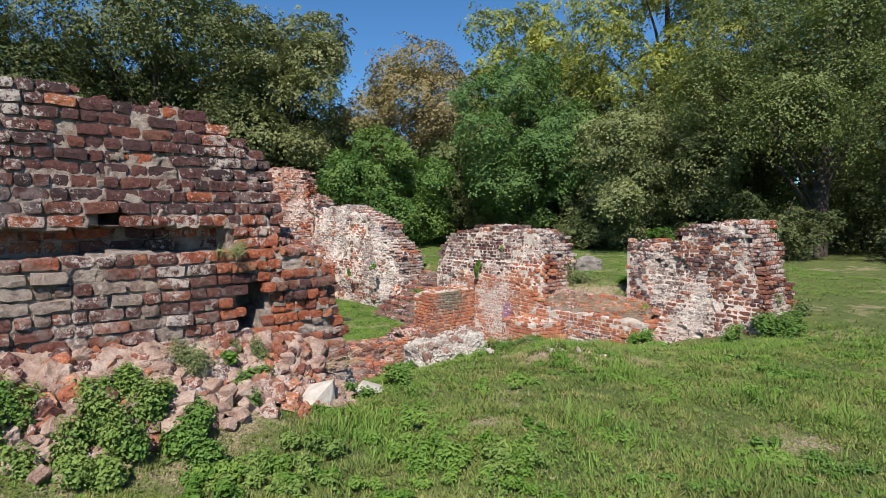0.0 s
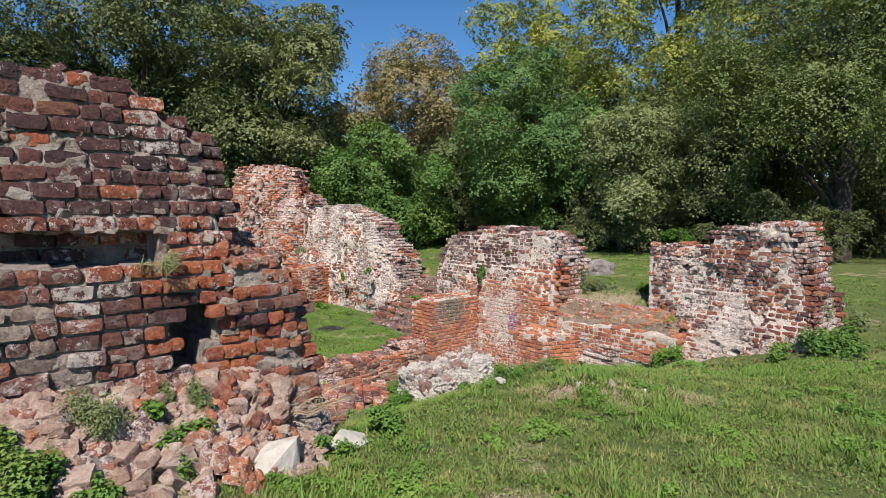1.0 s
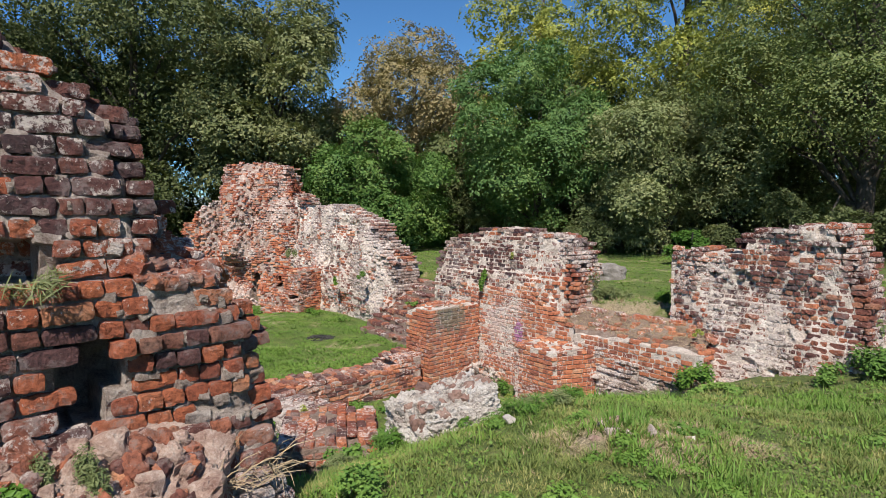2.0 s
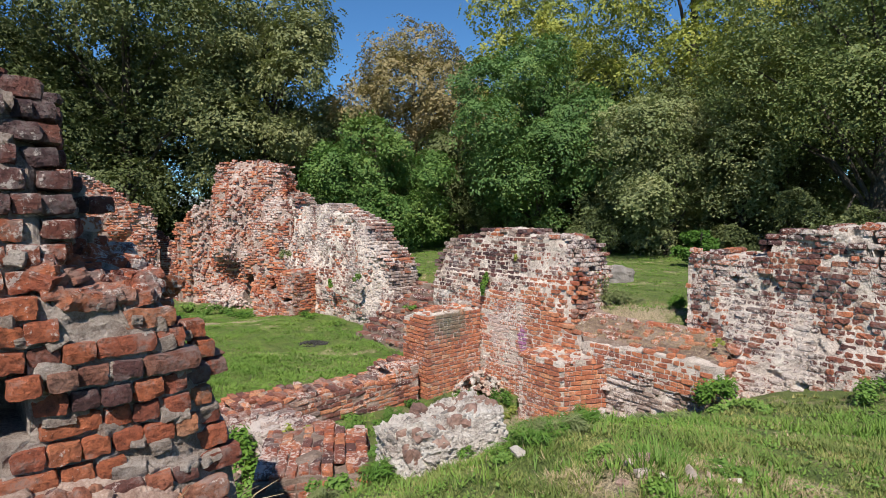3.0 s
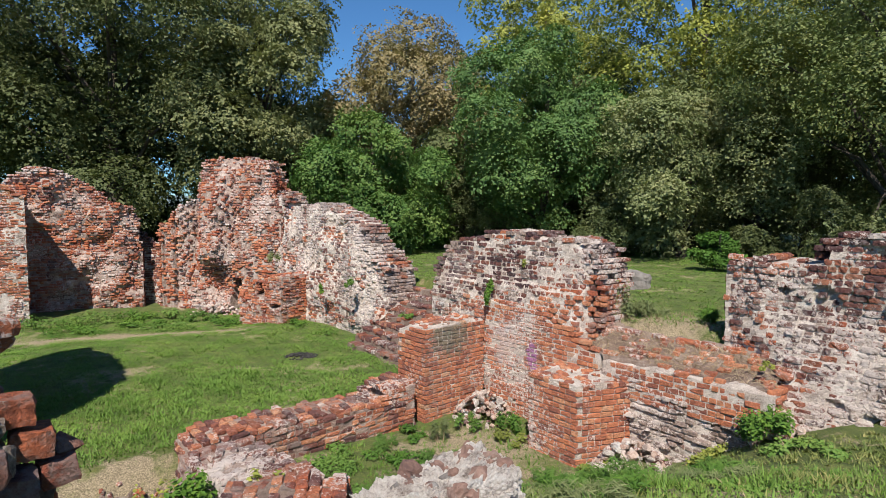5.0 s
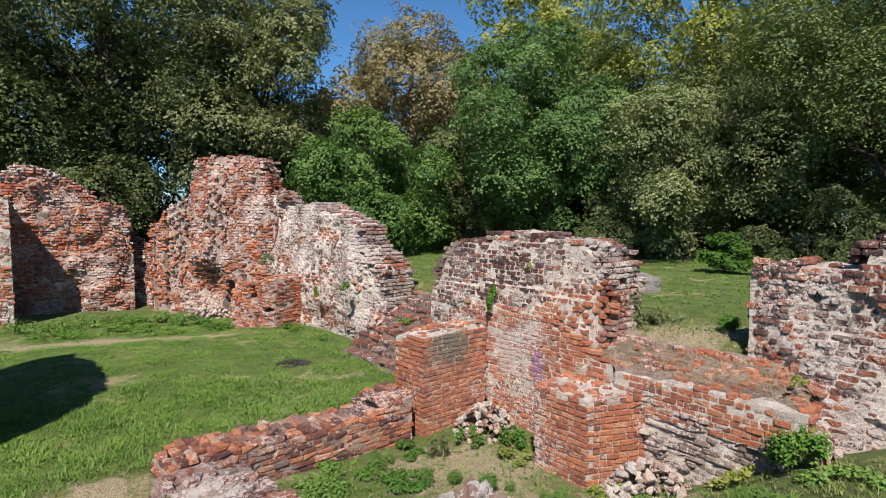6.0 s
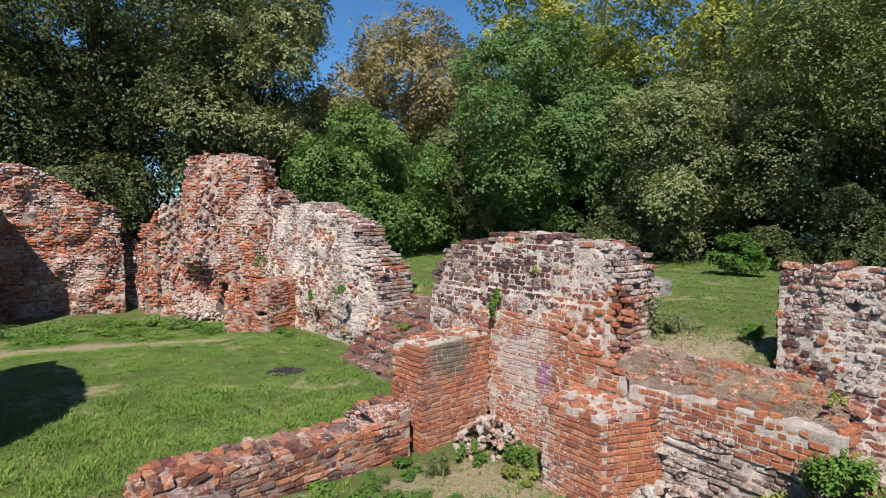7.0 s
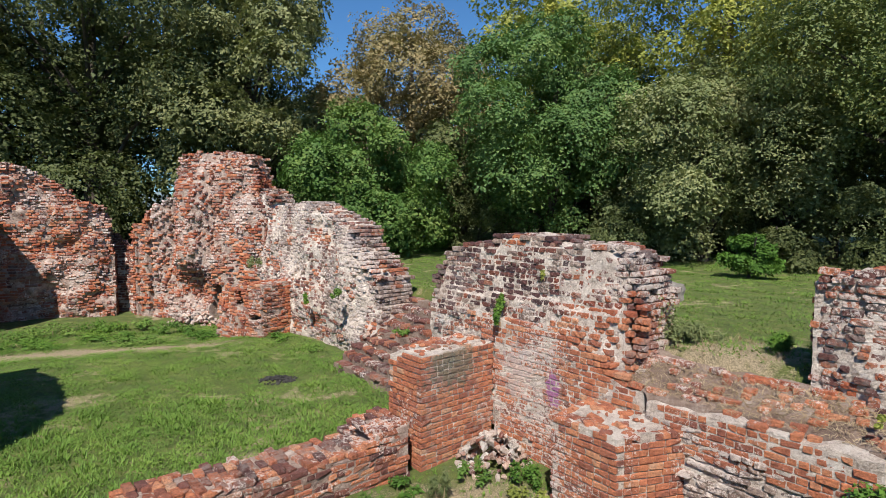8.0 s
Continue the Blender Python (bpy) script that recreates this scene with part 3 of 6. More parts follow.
    while s < length - 0.08:
        d = front(s, top(s)) + 0.12
        while d < thick - 0.08:
            if rng.rand() < top_stones and top(s) > zb + 0.2:
                flatb = rng.rand() < 0.6
                shape = longs[rng.randint(len(longs))] if flatb else STONES[rng.randint(9)]
                size = (rng.uniform(0.6, 1.0), rng.uniform(0.8, 1.1), rng.uniform(0.6, 1.0)) if flatb else tuple(rng.uniform(0.1, 0.2, 3))
                rot = euler_np(rng.normal(0, 0.12), rng.normal(0, 0.12), rng.uniform(0, 3.1))
                pieces_at(s, top(s)).add(shape, (s + rng.uniform(-0.06, 0.06), d, top(s) - 0.045 + rng.uniform(-0.03, 0.02) - backfall * max(0.0, (d - front(s, top(s))) / thick - 0.25)), rot, size, 20 + math.hypot(s - fs, top(s) - fz))
            d += rng.uniform(0.14, 0.24)
        s += rng.uniform(0.14, 0.26)
    # worn top courses, laid flat and sunk in earth
    s = 0.08
    while paved and s < length - 0.06:
        d, wide = 0.02 + 0.1 * rng.rand(), rng.uniform(0.115, 0.14)
        while d < thick - 0.2:
            ln = rng.uniform(0.16, 0.27)
            if rng.rand() < paved:
                pieces_at(s, top(s)).add(longs[rng.randint(len(longs))], (s + wide / 2, d + ln / 2, top(s) - 0.026 + 0.014 * rng.normal()), euler_np(rng.normal(0, 0.05), rng.normal(0, 0.05), math.pi / 2 + rng.normal(0, 0.08)),
                                         (ln / BRICK_L, wide / BRICK_D * 0.95, 0.8), 15 + s)
            d += ln + 0.012
        s += wide + 0.008
    total = sum(len(p.items) for p in stacks.values())
    for p in stacks.values():
        p.build(int(singles * len(p.items) / max(1, total)))
    return root


def profile(points, jag=0.06, seed=0, step=0.17):
    """Crown height from (s, z) points, with broken steps."""
    ps, zs = [p[0] for p in points], [p[1] for p in points]

    def top(s):
        q = math.floor(s / step + 0.35 * nz(s * 2, seed, 1))
        return float(np.interp(s, ps, zs)) + jag * 1.5 * nz(q * 0.73, seed * 1.7, 3)
    return top


# ---- ground ----
def axis_lines(dense0, dense1, step, far):
    mids = list(np.arange(dense0, dense1 + 1e-6, step))
    out, d = [], step
    lo, hi = dense0, dense1
    left, right = [], []
    while lo > -far:
        d *= 1.28
        lo -= d
        left.append(lo)
    d = step
    while hi < far:
        d *= 1.28
        hi += d
        right.append(hi)
    return np.array(left[::-1] + mids + right)


gx, gy = axis_lines(-18, 15, 0.2, 2500), axis_lines(-1, 33, 0.2, 2500)
mx, my = np.meshgrid(gx, gy, indexing="ij")
ground = new("ground", mesh_from("ground", np.stack([mx, my, ground_z(mx, my)], -1).reshape(-1, 3), grid_faces(len(gx), len(gy)), LAWN, True))
tagged(ground, "mown lawn with dry patches sloping into a sunken court", "ground", kind="structure")


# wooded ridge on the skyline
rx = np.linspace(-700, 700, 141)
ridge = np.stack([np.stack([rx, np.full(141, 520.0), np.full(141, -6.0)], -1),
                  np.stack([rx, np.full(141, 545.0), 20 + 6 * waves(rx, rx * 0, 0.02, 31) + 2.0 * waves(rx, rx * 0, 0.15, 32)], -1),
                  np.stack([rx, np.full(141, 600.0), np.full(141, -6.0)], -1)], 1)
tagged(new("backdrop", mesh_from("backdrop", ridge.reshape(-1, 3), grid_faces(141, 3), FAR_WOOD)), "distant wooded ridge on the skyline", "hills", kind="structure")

# ---- the ruin ----
# near wall
NEAR_A = 6.55
near_top = profile([(0, 3.35), (2.0, 3.45), (3.1, 3.42), (3.45, 3.30), (4.2, 3.34), (4.55, 3.28), (4.75, 3.02), (5.08, 2.86), (5.2, 2.45), (5.42, 2.2),
                    (5.54, 1.85), (5.77, 1.55), (5.97, 1.1), (6.0, 0.8)], 0.05, 2)


def cluster(s, z, seed, rng, k=1.7):
    """0 to 1, in patches, with some chance from brick to brick."""
    return min(1.0, max(0.0, 0.5 + 0.75 * nz(s * k, z * k * 1.2, seed) + 0.3 * nz(s * k * 3, z * k * 3, seed + 1) + 0.42 * (rng.rand() - 0.5)))


BREAK = 5.1


def near_front(s, z):
    d = 0.05 * nz(s * 0.9, z * 0.9, 3)
    sag = 0.05 * nz(s * 1.3, 4.0, 2)
    if z > 1.97 + sag:
        d += 0.12 + 0.30 * (z - 1.95) / 1.4
    elif z > 1.70 + 1.5 * sag:
        d += 0.46 if 0.2 < s < 4.5 else 0.10
    elif z < 0.75:
        d += -0.40 * (0.75 - z)
    if z > 1.6:
        d += 0.5 * float(smooth(1.62, 1.90, z)) * float(smooth(BREAK - 0.14, BREAK + 0.10, s + 0.12 * nz(z * 2.2, 1, 8)))       # the upper part breaks off here
    rough = float(smooth(4.0, 4.9, s))
    d += rough * (0.09 * nz(s * 1.6, z * 1.9, 1) + 0.022 * nz(s * 4.0, z * 4.5, 6))
    end = float(np.interp(z, [-0.1, 0.8, 1.1, 1.55, 1.85, 2.2, 2.45, 2.86, 3.3], [6.05, 6.0, 5.97, 5.77, 5.54, 5.42, 5.2, 5.08, 4.5]))
    return d + 0.28 * float(smooth(end - 0.5, end + 0.05, s)) ** 1.5       # the broken end is rounded off


def near_pick(s, z, rng):
    r = cluster(s, z, 51, rng)
    if z < 0.62 + 0.15 * nz(s * 2, 7, 3):
        return BRICK_FOOT if r < 0.45 else (BRICK_PALE if r < 0.75 else BRICK_MIX)
    if s > 4.35 + 0.5 * nz(z * 2, 3, 3) and z < 2.0:
        return BRICK_RED if r < 0.74 else BRICK_DARK
    if z < 1.66 + 0.1 * nz(s * 1.4, 2, 2):
        return BRICK_GREY if r < 0.44 else (BRICK_PALE if r < 0.66 else (BRICK_OLD if r < 0.88 else BRICK_RED))
    if z < 2.1:
        return BRICK_RED if r < 0.7 else BRICK_DARK
    return BRICK_DARK if r < 0.93 else BRICK_RED


near_wall = wall("wall_near", "thick weathered dark red brick wall, broken at its end", world_xy(NEAR_A, 14.5), world_xy(NEAR_A, 8.5), 0.98, -0.1, near_top, BRICK_DARK,
     course=0.130, front=near_front, singles=330, focus=(4.4, 1.6), holes=((3.27, 3.52, 2.01, 2.15), (4.50, 4.80, 0.78, 1.0), (4.54, 4.90, 1.0, 1.36)), seed=3, loose=1.6,
     lscale=1.12, joint=0.04, backfall=0.75, core=MORTAR_NEAR, gone=0.022, smear=0.0, recess=0.034, rag=0.2, deep=0.018, cave=0.5, fray=4.2, ledge=(BREAK - 0.02, 1.78), tight=0.25, top_stones=0.85, worn=True, pick=near_pick, fine=0.03)

lumps = Pieces(near_wall, MORTAR_NEAR, "mortar_lump", "mortar")
nrng = np.random.RandomState(71)
for k in range(190):
    s, z = nrng.uniform(3.2, 5.85), nrng.uniform(0.3, 3.0)
    if near_top(s) < z + 0.15 or (4.4 < s < 5.0 and 0.6 < z < 1.45):
        continue
    size = nrng.uniform(0.05, 0.13)
    lumps.add(FINE_HEADER[nrng.randint(12)], (s, near_front(s, z) + 0.062, z), euler_np(*nrng.normal(0, 0.25, 3)), (size / 0.128 * nrng.uniform(0.8, 1.6), 0.8, size / BRICK_H * 0.8), k)
lumps.build(190)
fallen = Pieces(near_wall, BRICK_RED, "brick", "brickwork")
for k in range(60):
    s = nrng.uniform(5.02, 5.6)
    d0, d1 = near_front(s, 1.55), near_front(s, 1.95)
    f = nrng.rand()
    fallen.add(FINE_HEADER[nrng.randint(12)] if k % 3 else FINE_STRETCH[nrng.randint(16)], (s, d0 + 0.05 + (d1 - d0) * f, min(near_top(s) - 0.05, 1.64 + 0.24 * f)),
               euler_np(nrng.normal(0, 0.2), nrng.normal(0, 0.2), nrng.uniform(0, 3.1)), (nrng.uniform(0.7, 1.1),) * 3, k)
fallen.build(60)

# the long wall: low part, tall middle part, right part
low_top = profile([(0, 0.22), (1.6, 0.15), (2.3, -0.05), (2.6, -0.3), (3.1, -0.44)], 0.02, 5)
wall("wall_low", "orange brick retaining wall with faded paint, between the piers", world_xy(-0.1, 0.0), world_xy(3.0, 0.0), 0.7, -2.6, low_top, BRICK_WALL_PAINT,
     front=lambda s, z: 0.02 * nz(s, z, 8), singles=300, focus=(1.2, -0.8), seed=5, core=MORTAR, loose=0.6, top_stones=0.3, back=False, course=0.100,
     lscale=0.86, recess=0.011, smear=0.012)
ledge_top = profile([(0, -0.50), (2.9, -0.46)], 0.02, 25)
wall("wall_ledge", "low orange brick wall with dry grass on its sloping ledge", world_xy(3.05, 0.14), world_xy(5.95, 0.14), 0.62, -1.15, ledge_top, BRICK_FRESH,
     front=lambda s, z: 0.02 * nz(s, z, 8), singles=120, focus=(1.6, -0.6), seed=25, core=MORTAR, loose=0.8, top_stones=0.0, back=False, course=0.100,
     lscale=0.88, recess=0.010, smear=0.012)
er = [(1.9 + 3.95 * i / 60, (-0.06 + 0.14 * min(1.0, max(0.0, (i - 14) / 4))) - 0.78 * j / 12) for i in range(61) for j in range(13)]
ledge = new("earth_ledge", mesh_from("earth_ledge", np.array([(*world_xy(a, n), -0.52 + 0.55 * (0.08 - n) + 0.05 * nz(a * 3, n * 4, 4) + 0.03 * nz(a * 9, n * 9, 1) - (0.10 if n > 0.05 else 0.0)) for a, n in er]),
                                   grid_faces(61, 13), DIRT_TOP))
tagged(ledge, "sloping ledge of earth and brick crumbs", "ledge", kind="structure")
lrng = np.random.RandomState(65)
crumbs = Pieces(ledge, BRICK_MIX, "brick", "brickwork")
for row, n0 in enumerate((-0.06, -0.19, -0.33, -0.46, -0.60)):
    a = 2.2 + 0.1 * row
    while a < 5.9:
        ln = lrng.uniform(0.11, 0.25)
        if lrng.rand() < (0.6, 0.65, 0.5, 0.75, 0.9)[row]:
            n = n0 + lrng.normal(0, 0.02)
            crumbs.add(OLD_STRETCH[lrng.randint(14)], (*world_xy(a, n), -0.524 + 0.55 * (0.08 - n)), euler_np(lrng.normal(0, 0.07), lrng.normal(0, 0.07), math.atan2(UY, UX) + lrng.normal(0, 0.09)),
                       (ln / BRICK_L, 1.0, 0.9), row)
        a += ln + 0.015
crumbs.build(200)
foot_top = profile([(0, -0.72), (0.9, -0.78), (1.6, -0.95), (2.9, -1.1)], 0.05, 26)
wall("wall_footing", "rough pale footing of broken brick under the orange courses", world_xy(2.97, 0.22), world_xy(5.75, 0.22), 0.5, -2.5, foot_top, BRICK_FOOT,
     front=lambda s, z: 0.07 + 0.07 * nz(s * 1.5, z * 2, 18), singles=200, focus=(1.2, -1.1), seed=26, core=MORTAR, loose=2.6, top_stones=0.0, back=False, smear=0.025, recess=0.028, course=0.088, deep=0.05)
def mid_pick(s, z, rng):
    r, k = cluster(s, z, 12, rng, 1.3), 0.35 * nz(s * 0.9, z * 0.9, 12)
    if z < 0.16 + k + 0.35 * float(smooth(2.8, 3.6, s)):
        return BRICK_MID_PAINT if s < 0.9 else (BRICK_MIX if r < 0.8 else BRICK_PALE)
    if s > 3.2 and z < 1.2 + k:
        return BRICK_RED if r < 0.6 else BRICK_PALE
    return BRICK_DARK if r < 0.55 + k else (BRICK_GREY if r < 0.70 else (BRICK_PALE if r < 0.9 else BRICK_RED))


def patch_pick(s, z, rng):
    r, k = cluster(s, z, 22, rng, 1.2), 0.2 * nz(s * 0.8, z * 0.8, 22)
    if z < 0.45 + 2 * k and s > 0.9:
        return BRICK_FOOT if r < 0.22 else (BRICK_PALE if r < 0.62 else (BRICK_OLD if r < 0.85 else BRICK_MIX))
    if s < 0.9 + 0.5 * nz(z * 2, 5, 5):
        return (BRICK_MIX, BRICK_OLD, BRICK_RED, BRICK_OLD)[rng.randint(4)]
    return BRICK_DARK if r < 0.22 + k else (BRICK_OLD if r < 0.58 else (BRICK_PALE if r < 0.84 else BRICK_RED))


def pale_pick(s, z, rng):
    r, k = cluster(s, z, 32, rng, 0.9), 0.3 * nz(s * 0.6, z * 0.6, 32)
    return BRICK_FOOT if r < 0.42 + k else (BRICK_PALE if r < 0.74 else BRICK_MIX)


mid_top = profile([(0, 0.3), (0.12, 0.9), (0.25, 1.2), (0.7, 1.48), (1.55, 1.53), (1.65, 1.70), (2.95, 1.74), (3.1, 1.58), (3.38, 1.53), (3.44, 1.62), (4.3, 1.58), (4.55, 1.42), (4.7, 1.15), (4.78, 0.4), (4.85, -0.2)], 0.035, 6)


def mid_front(s, z):
    """The crown stands back; courses have fallen out under it, and the free end is rounded off."""
    d = 0.10 * max(0.0, z - 0.1) + 0.06 * nz(s, z, 4) + 0.05 * nz(s * 2.6, z * 2.6, 21)
    d += 0.10 * float(smooth(0.50, 0.62, z + 0.12 * nz(s * 1.2, 5, 2))) * float(smooth(0.3, 0.7, s))
    return d + 0.26 * float(smooth(4.2, 4.87, s))


wall("wall_middle", "upright piece of weathered brick wall with lime smears", world_xy(-2.05, -0.04), world_xy(2.82, -0.04), 1.4, -1.9, mid_top, BRICK_MID_PAINT,
     front=mid_front, singles=300, focus=(2.0, 0.8), seed=6, loose=1.0, recess=0.016, gone=0.03, deep=0.05, smear=0.018, pick=mid_pick, bald=0.08, course=0.100, lscale=0.92, fine=0.04, worn=True)
right_top = profile([(0, 1.30), (0.2, 1.42), (1.2, 1.42), (1.26, 1.68), (1.5, 1.82), (2.4, 1.90), (3.0, 1.97), (3.1, 1.75), (3.2, 1.3), (3.4, 0.75), (3.55, 0.0)], 0.04, 7)
wall("wall_right", "upright piece of patched red brick wall with white mortar", world_xy(4.82, -0.7), world_xy(8.4, -0.7), 1.1, -1.0, right_top, BRICK_PALE,
     front=lambda s, z: 0.07 * nz(s, z, 14) + 0.07 * nz(s * 2.4, z * 2.4, 17) - 0.35 * max(0.0, 0.6 - z) * float(smooth(0.2, 1.2, s)), singles=300, focus=(1.4, 0.6), seed=7, loose=1.2, recess=0.022, gone=0.04, smear=0.018, course=0.098, lscale=0.88, bald=0.18, pick=patch_pick, worn=True, fine=0.035)
step_top = profile([(0, -0.02), (1.6, -0.1), (2.8, -0.08)], 0.03, 8)
wall("wall_step", "set-back brick course edging the grassy bank", world_xy(2.2, -0.56), world_xy(5.2, -0.56), 0.35, -0.7, step_top, BRICK_RED,
     singles=60, focus=(1.3, -0.1), seed=8, core=DIRT_TOP, top_stones=0.2, back=False)

# wall beyond the steps, tower-like wall and the far end
stair_top = profile([(0, 3.0), (0.9, 2.75), (1.3, 2.3), (1.5, 1.98), (1.8, 2.12), (2.4, 2.36), (3.9, 2.43), (5.15, 2.15), (6.2, 1.86), (6.85, 1.66), (7.0, 1.15), (7.65, 0.84), (8.3, 0.45), (8.45, 0.1), (8.6, -0.7)], 0.05, 9)
wall("wall_stair", "tall pale weathered brick wall sloping down to steps", world_xy(-13.6, -0.6), world_xy(-5.05, -0.6), 1.5, -2.4, stair_top, BRICK_PALE,
     front=lambda s, z: 0.10 * max(0.0, z + 1.0) + 0.2 * nz(s * 0.8, z * 0.8, 4) + 0.1 * nz(s * 1.8, z * 1.8, 6), singles=300, focus=(6.5, 0.4), seed=9, loose=1.5, recess=0.022, deep=0.07, gone=0.06, smear=0.04, bald=0.28, fine=0.05, pick=pale_pick, back=False)
tower_top = profile([(0, -2.3), (0.25, -2.2), (0.30, 1.55), (0.95, 1.62), (1.05, 2.1), (1.95, 2.7), (2.15, 3.3), (2.3, 3.75), (2.6, 4.2), (3.1, 4.34), (4.6, 4.42), (6.05, 4.2), (6.35, 3.65), (6.5, 2.75), (6.95, 2.25)], 0.07, 10)


def tower_front(s, z):
    """Fallen-in masonry: a hollow in the middle, a hanging lump over it, ribs running up to the crown."""
    d = 0.30 * nz(s * 0.7, z * 0.55, 9) + 0.16 * nz(s * 1.7, z * 1.5, 3)
    d += 0.75 * math.exp(-((s - 3.2) / 0.75) ** 2 - ((z + 1.1) / 0.75) ** 2)
    d -= 0.30 * math.exp(-((s - 3.1) / 0.8) ** 2 - ((z - 0.35) / 0.55) ** 2)
    d += 0.28 * math.exp(-((s - 4.35) / 0.28) ** 2) * float(smooth(-0.2, 1.2, z)) - 0.2 * math.exp(-((s - 3.75) / 0.3) ** 2) * float(smooth(0.0, 1.2, z))
    d += 0.45 * math.exp(-((s - 2.1) / 0.35) ** 2) * float(smooth(-1.2, 0.5, z))
    d += 0.16 * max(0.0, z - 1.8)
    if s < 1.35:
        d = 0.03 * nz(s * 2, z * 2, 4) - 0.1 + (0.22 if 0.62 < s < 0.72 else 0.0) + (0.22 if s > 1.2 else 0.0)
    return d


def tower_pick(s, z, rng):
    r, k = cluster(s, z, 42, rng, 0.9), 0.3 * nz(s * 0.5, z * 0.5, 42)
    if s < 1.35 and z > -1.2:
        return BRICK_FRESH
    if 2.6 < s < 4.2 and 1.2 < z < 3.4 and r < 0.75:
        return BRICK_FRESH if r < 0.35 else BRICK_RED
    return BRICK_RED if r < 0.40 + k else (BRICK_MIX if r < 0.66 else (BRICK_PALE if r < 0.88 else BRICK_OLD))


wall("wall_tower", "highest stump of red brick wall with deep decay", (-12.9, 30.3), (-6.42, 27.79), 1.4, -2.5, tower_top, BRICK_MIX,
     front=tower_front, singles=300, focus=(3.2, 1.5), seed=10, loose=2.0, recess=0.045, deep=0.1, cave=0.8, gone=0.08, smear=0.012, bald=0.14, fine=0.05, pick=tower_pick, back=False, core=MORTAR_MID,
     holes=((4.22, 4.78, -2.2, -0.85), (4.32, 4.68, -0.85, -0.70)))


def far_pick(s, z, rng):
    r, k = cluster(s, z, 52, rng, 0.8), 0.3 * nz(s * 0.5, z * 0.5, 52)
    return BRICK_RED if r < 0.48 + k else (BRICK_MIX if r < 0.66 else (BRICK_PALE if r < 0.82 else BRICK_OLD))


far_top = profile([(0, 2.9), (0.7, 3.4), (1.3, 3.82), (1.9, 3.96), (2.5, 3.82), (3.3, 3.38), (4.05, 2.86), (4.3, 2.52), (5.1, 2.3), (5.35, 1.9), (5.5, 0.4)], 0.06, 11)
wall("wall_far", "red brick end wall of the court, partly in shade", (-18.2, 27.6), (-13.2, 29.98), 1.2, -2.6, far_top, BRICK_MIX,
     front=lambda s, z: 0.32 * nz(s * 0.8, z * 0.8, 5) + 0.2 * nz(s * 1.6, z * 2.2, 4), singles=300, focus=(2.6, 0.8), seed=11, loose=2.0, recess=0.045, deep=0.1, gone=0.07, smear=0.012, bald=0.10, fine=0.05, pick=far_pick, back=False, core=MORTAR_MID)
# stays out of view; added and sized for its shadow on the court lawn
side_top = profile([(0, 3.0), (0.5, 3.9), (1.0, 4.25), (3, 4.3), (4.4, 3.8)], 0.08, 12)
wall("wall_unseen_side", "unseen red brick side wall, added to shade the court lawn", world_xy(-2.0, 9.6), world_xy(-6.8, 9.6), 0.8, -2.4, side_top, BRICK_MIX, singles=0, seed=12)
cheek_top = profile([(0, 3.2), (2.0, 3.3), (3.0, 3.0), (3.5, 2.6)], 0.08, 27)
wall("wall_cheek", "broken brick cheek wall standing out from the end wall", world_xy(-17.0, 10.6), world_xy(-17.0, 7.15), 2.7, -2.6, cheek_top, BRICK_MIX,
     front=lambda s, z: 0.15 * nz(s * 0.8, z * 0.8, 15), singles=100, focus=(3.0, 1.0), seed=27, loose=1.4)
recess_top = profile([(0, 1.6), (0.9, 1.0), (1.6, 0.4)], 0.08, 28)
wall("wall_recess", "low dark brick wall in the recess between two taller ones", (-14.4, 30.6), (-12.7, 30.9), 0.6, -2.6, recess_top, BRICK_OLD, singles=60, seed=28)
stub_top = profile([(0, -1.85), (0.35, -1.5), (0.75, -1.25), (0.9, -0.95), (1.05, -0.30), (1.7, -0.18), (2.3, -0.15), (2.8, -0.2)], 0.05, 30)
wall("wall_bench", "red brick stub with a small round-headed niche", world_xy(-12.2, 1.15), world_xy(-9.75, 0.55), 1.5, -2.5, stub_top, BRICK_RED,
     front=lambda s, z: 0.3 * max(0, z + 1.5) * float(smooth(0.9, 0.2, s)) + 0.1 * max(0, z + 1.3) + 0.07 * nz(s * 2, z * 2, 9), singles=160, focus=(1.5, -1.0), seed=30, loose=1.6, deep=0.06, rag=0.2, recess=0.03, cave=0.75, pick=lambda s, z, rng: BRICK_RED if rng.rand() < 0.55 else BRICK_FRESH, core=MORTAR_MID, course=0.1,
     holes=((1.18, 1.58, -0.95, -0.6), (1.25, 1.51, -0.6, -0.48), (1.9, 2.4, -1.35, -1.2)))

# cross wall, platform wall
cross_top = profile([(0, -1.62), (0.25, -1.50), (0.6, -1.46), (2.7, -1.58), (3.6, -1.60), (3.7, -1.38), (4.4, -1.34)], 0.025, 13)
wall("wall_cross", "low footing wall of old brick crossing the court", world_xy(-0.1, 6.35), world_xy(-0.1, 1.95), 0.95, -2.6, cross_top, BRICK_OLD,
     singles=200, focus=(2.35, -1.6), seed=13, core=MORTAR_MID, top_stones=0.25, paved=0.85, course=0.1, pick=lambda s, z, rng: BRICK_OLD if rng.rand() < 0.55 else BRICK_MIX)
plat_top = profile([(0, -1.42), (1.2, -1.25), (2.4, -1.1)], 0.04, 14)
wall("wall_stub", "broken pale footing running into the cross wall", world_xy(0.2, 6.6), world_xy(2.7, 6.6), 1.05, -2.5, plat_top, BRICK_PALE,
     singles=120, focus=(1.2, -1.2), seed=14, core=MORTAR_MID, top_stones=0.9, front=lambda s, z: 0.12 * nz(s * 2, z * 2, 3))
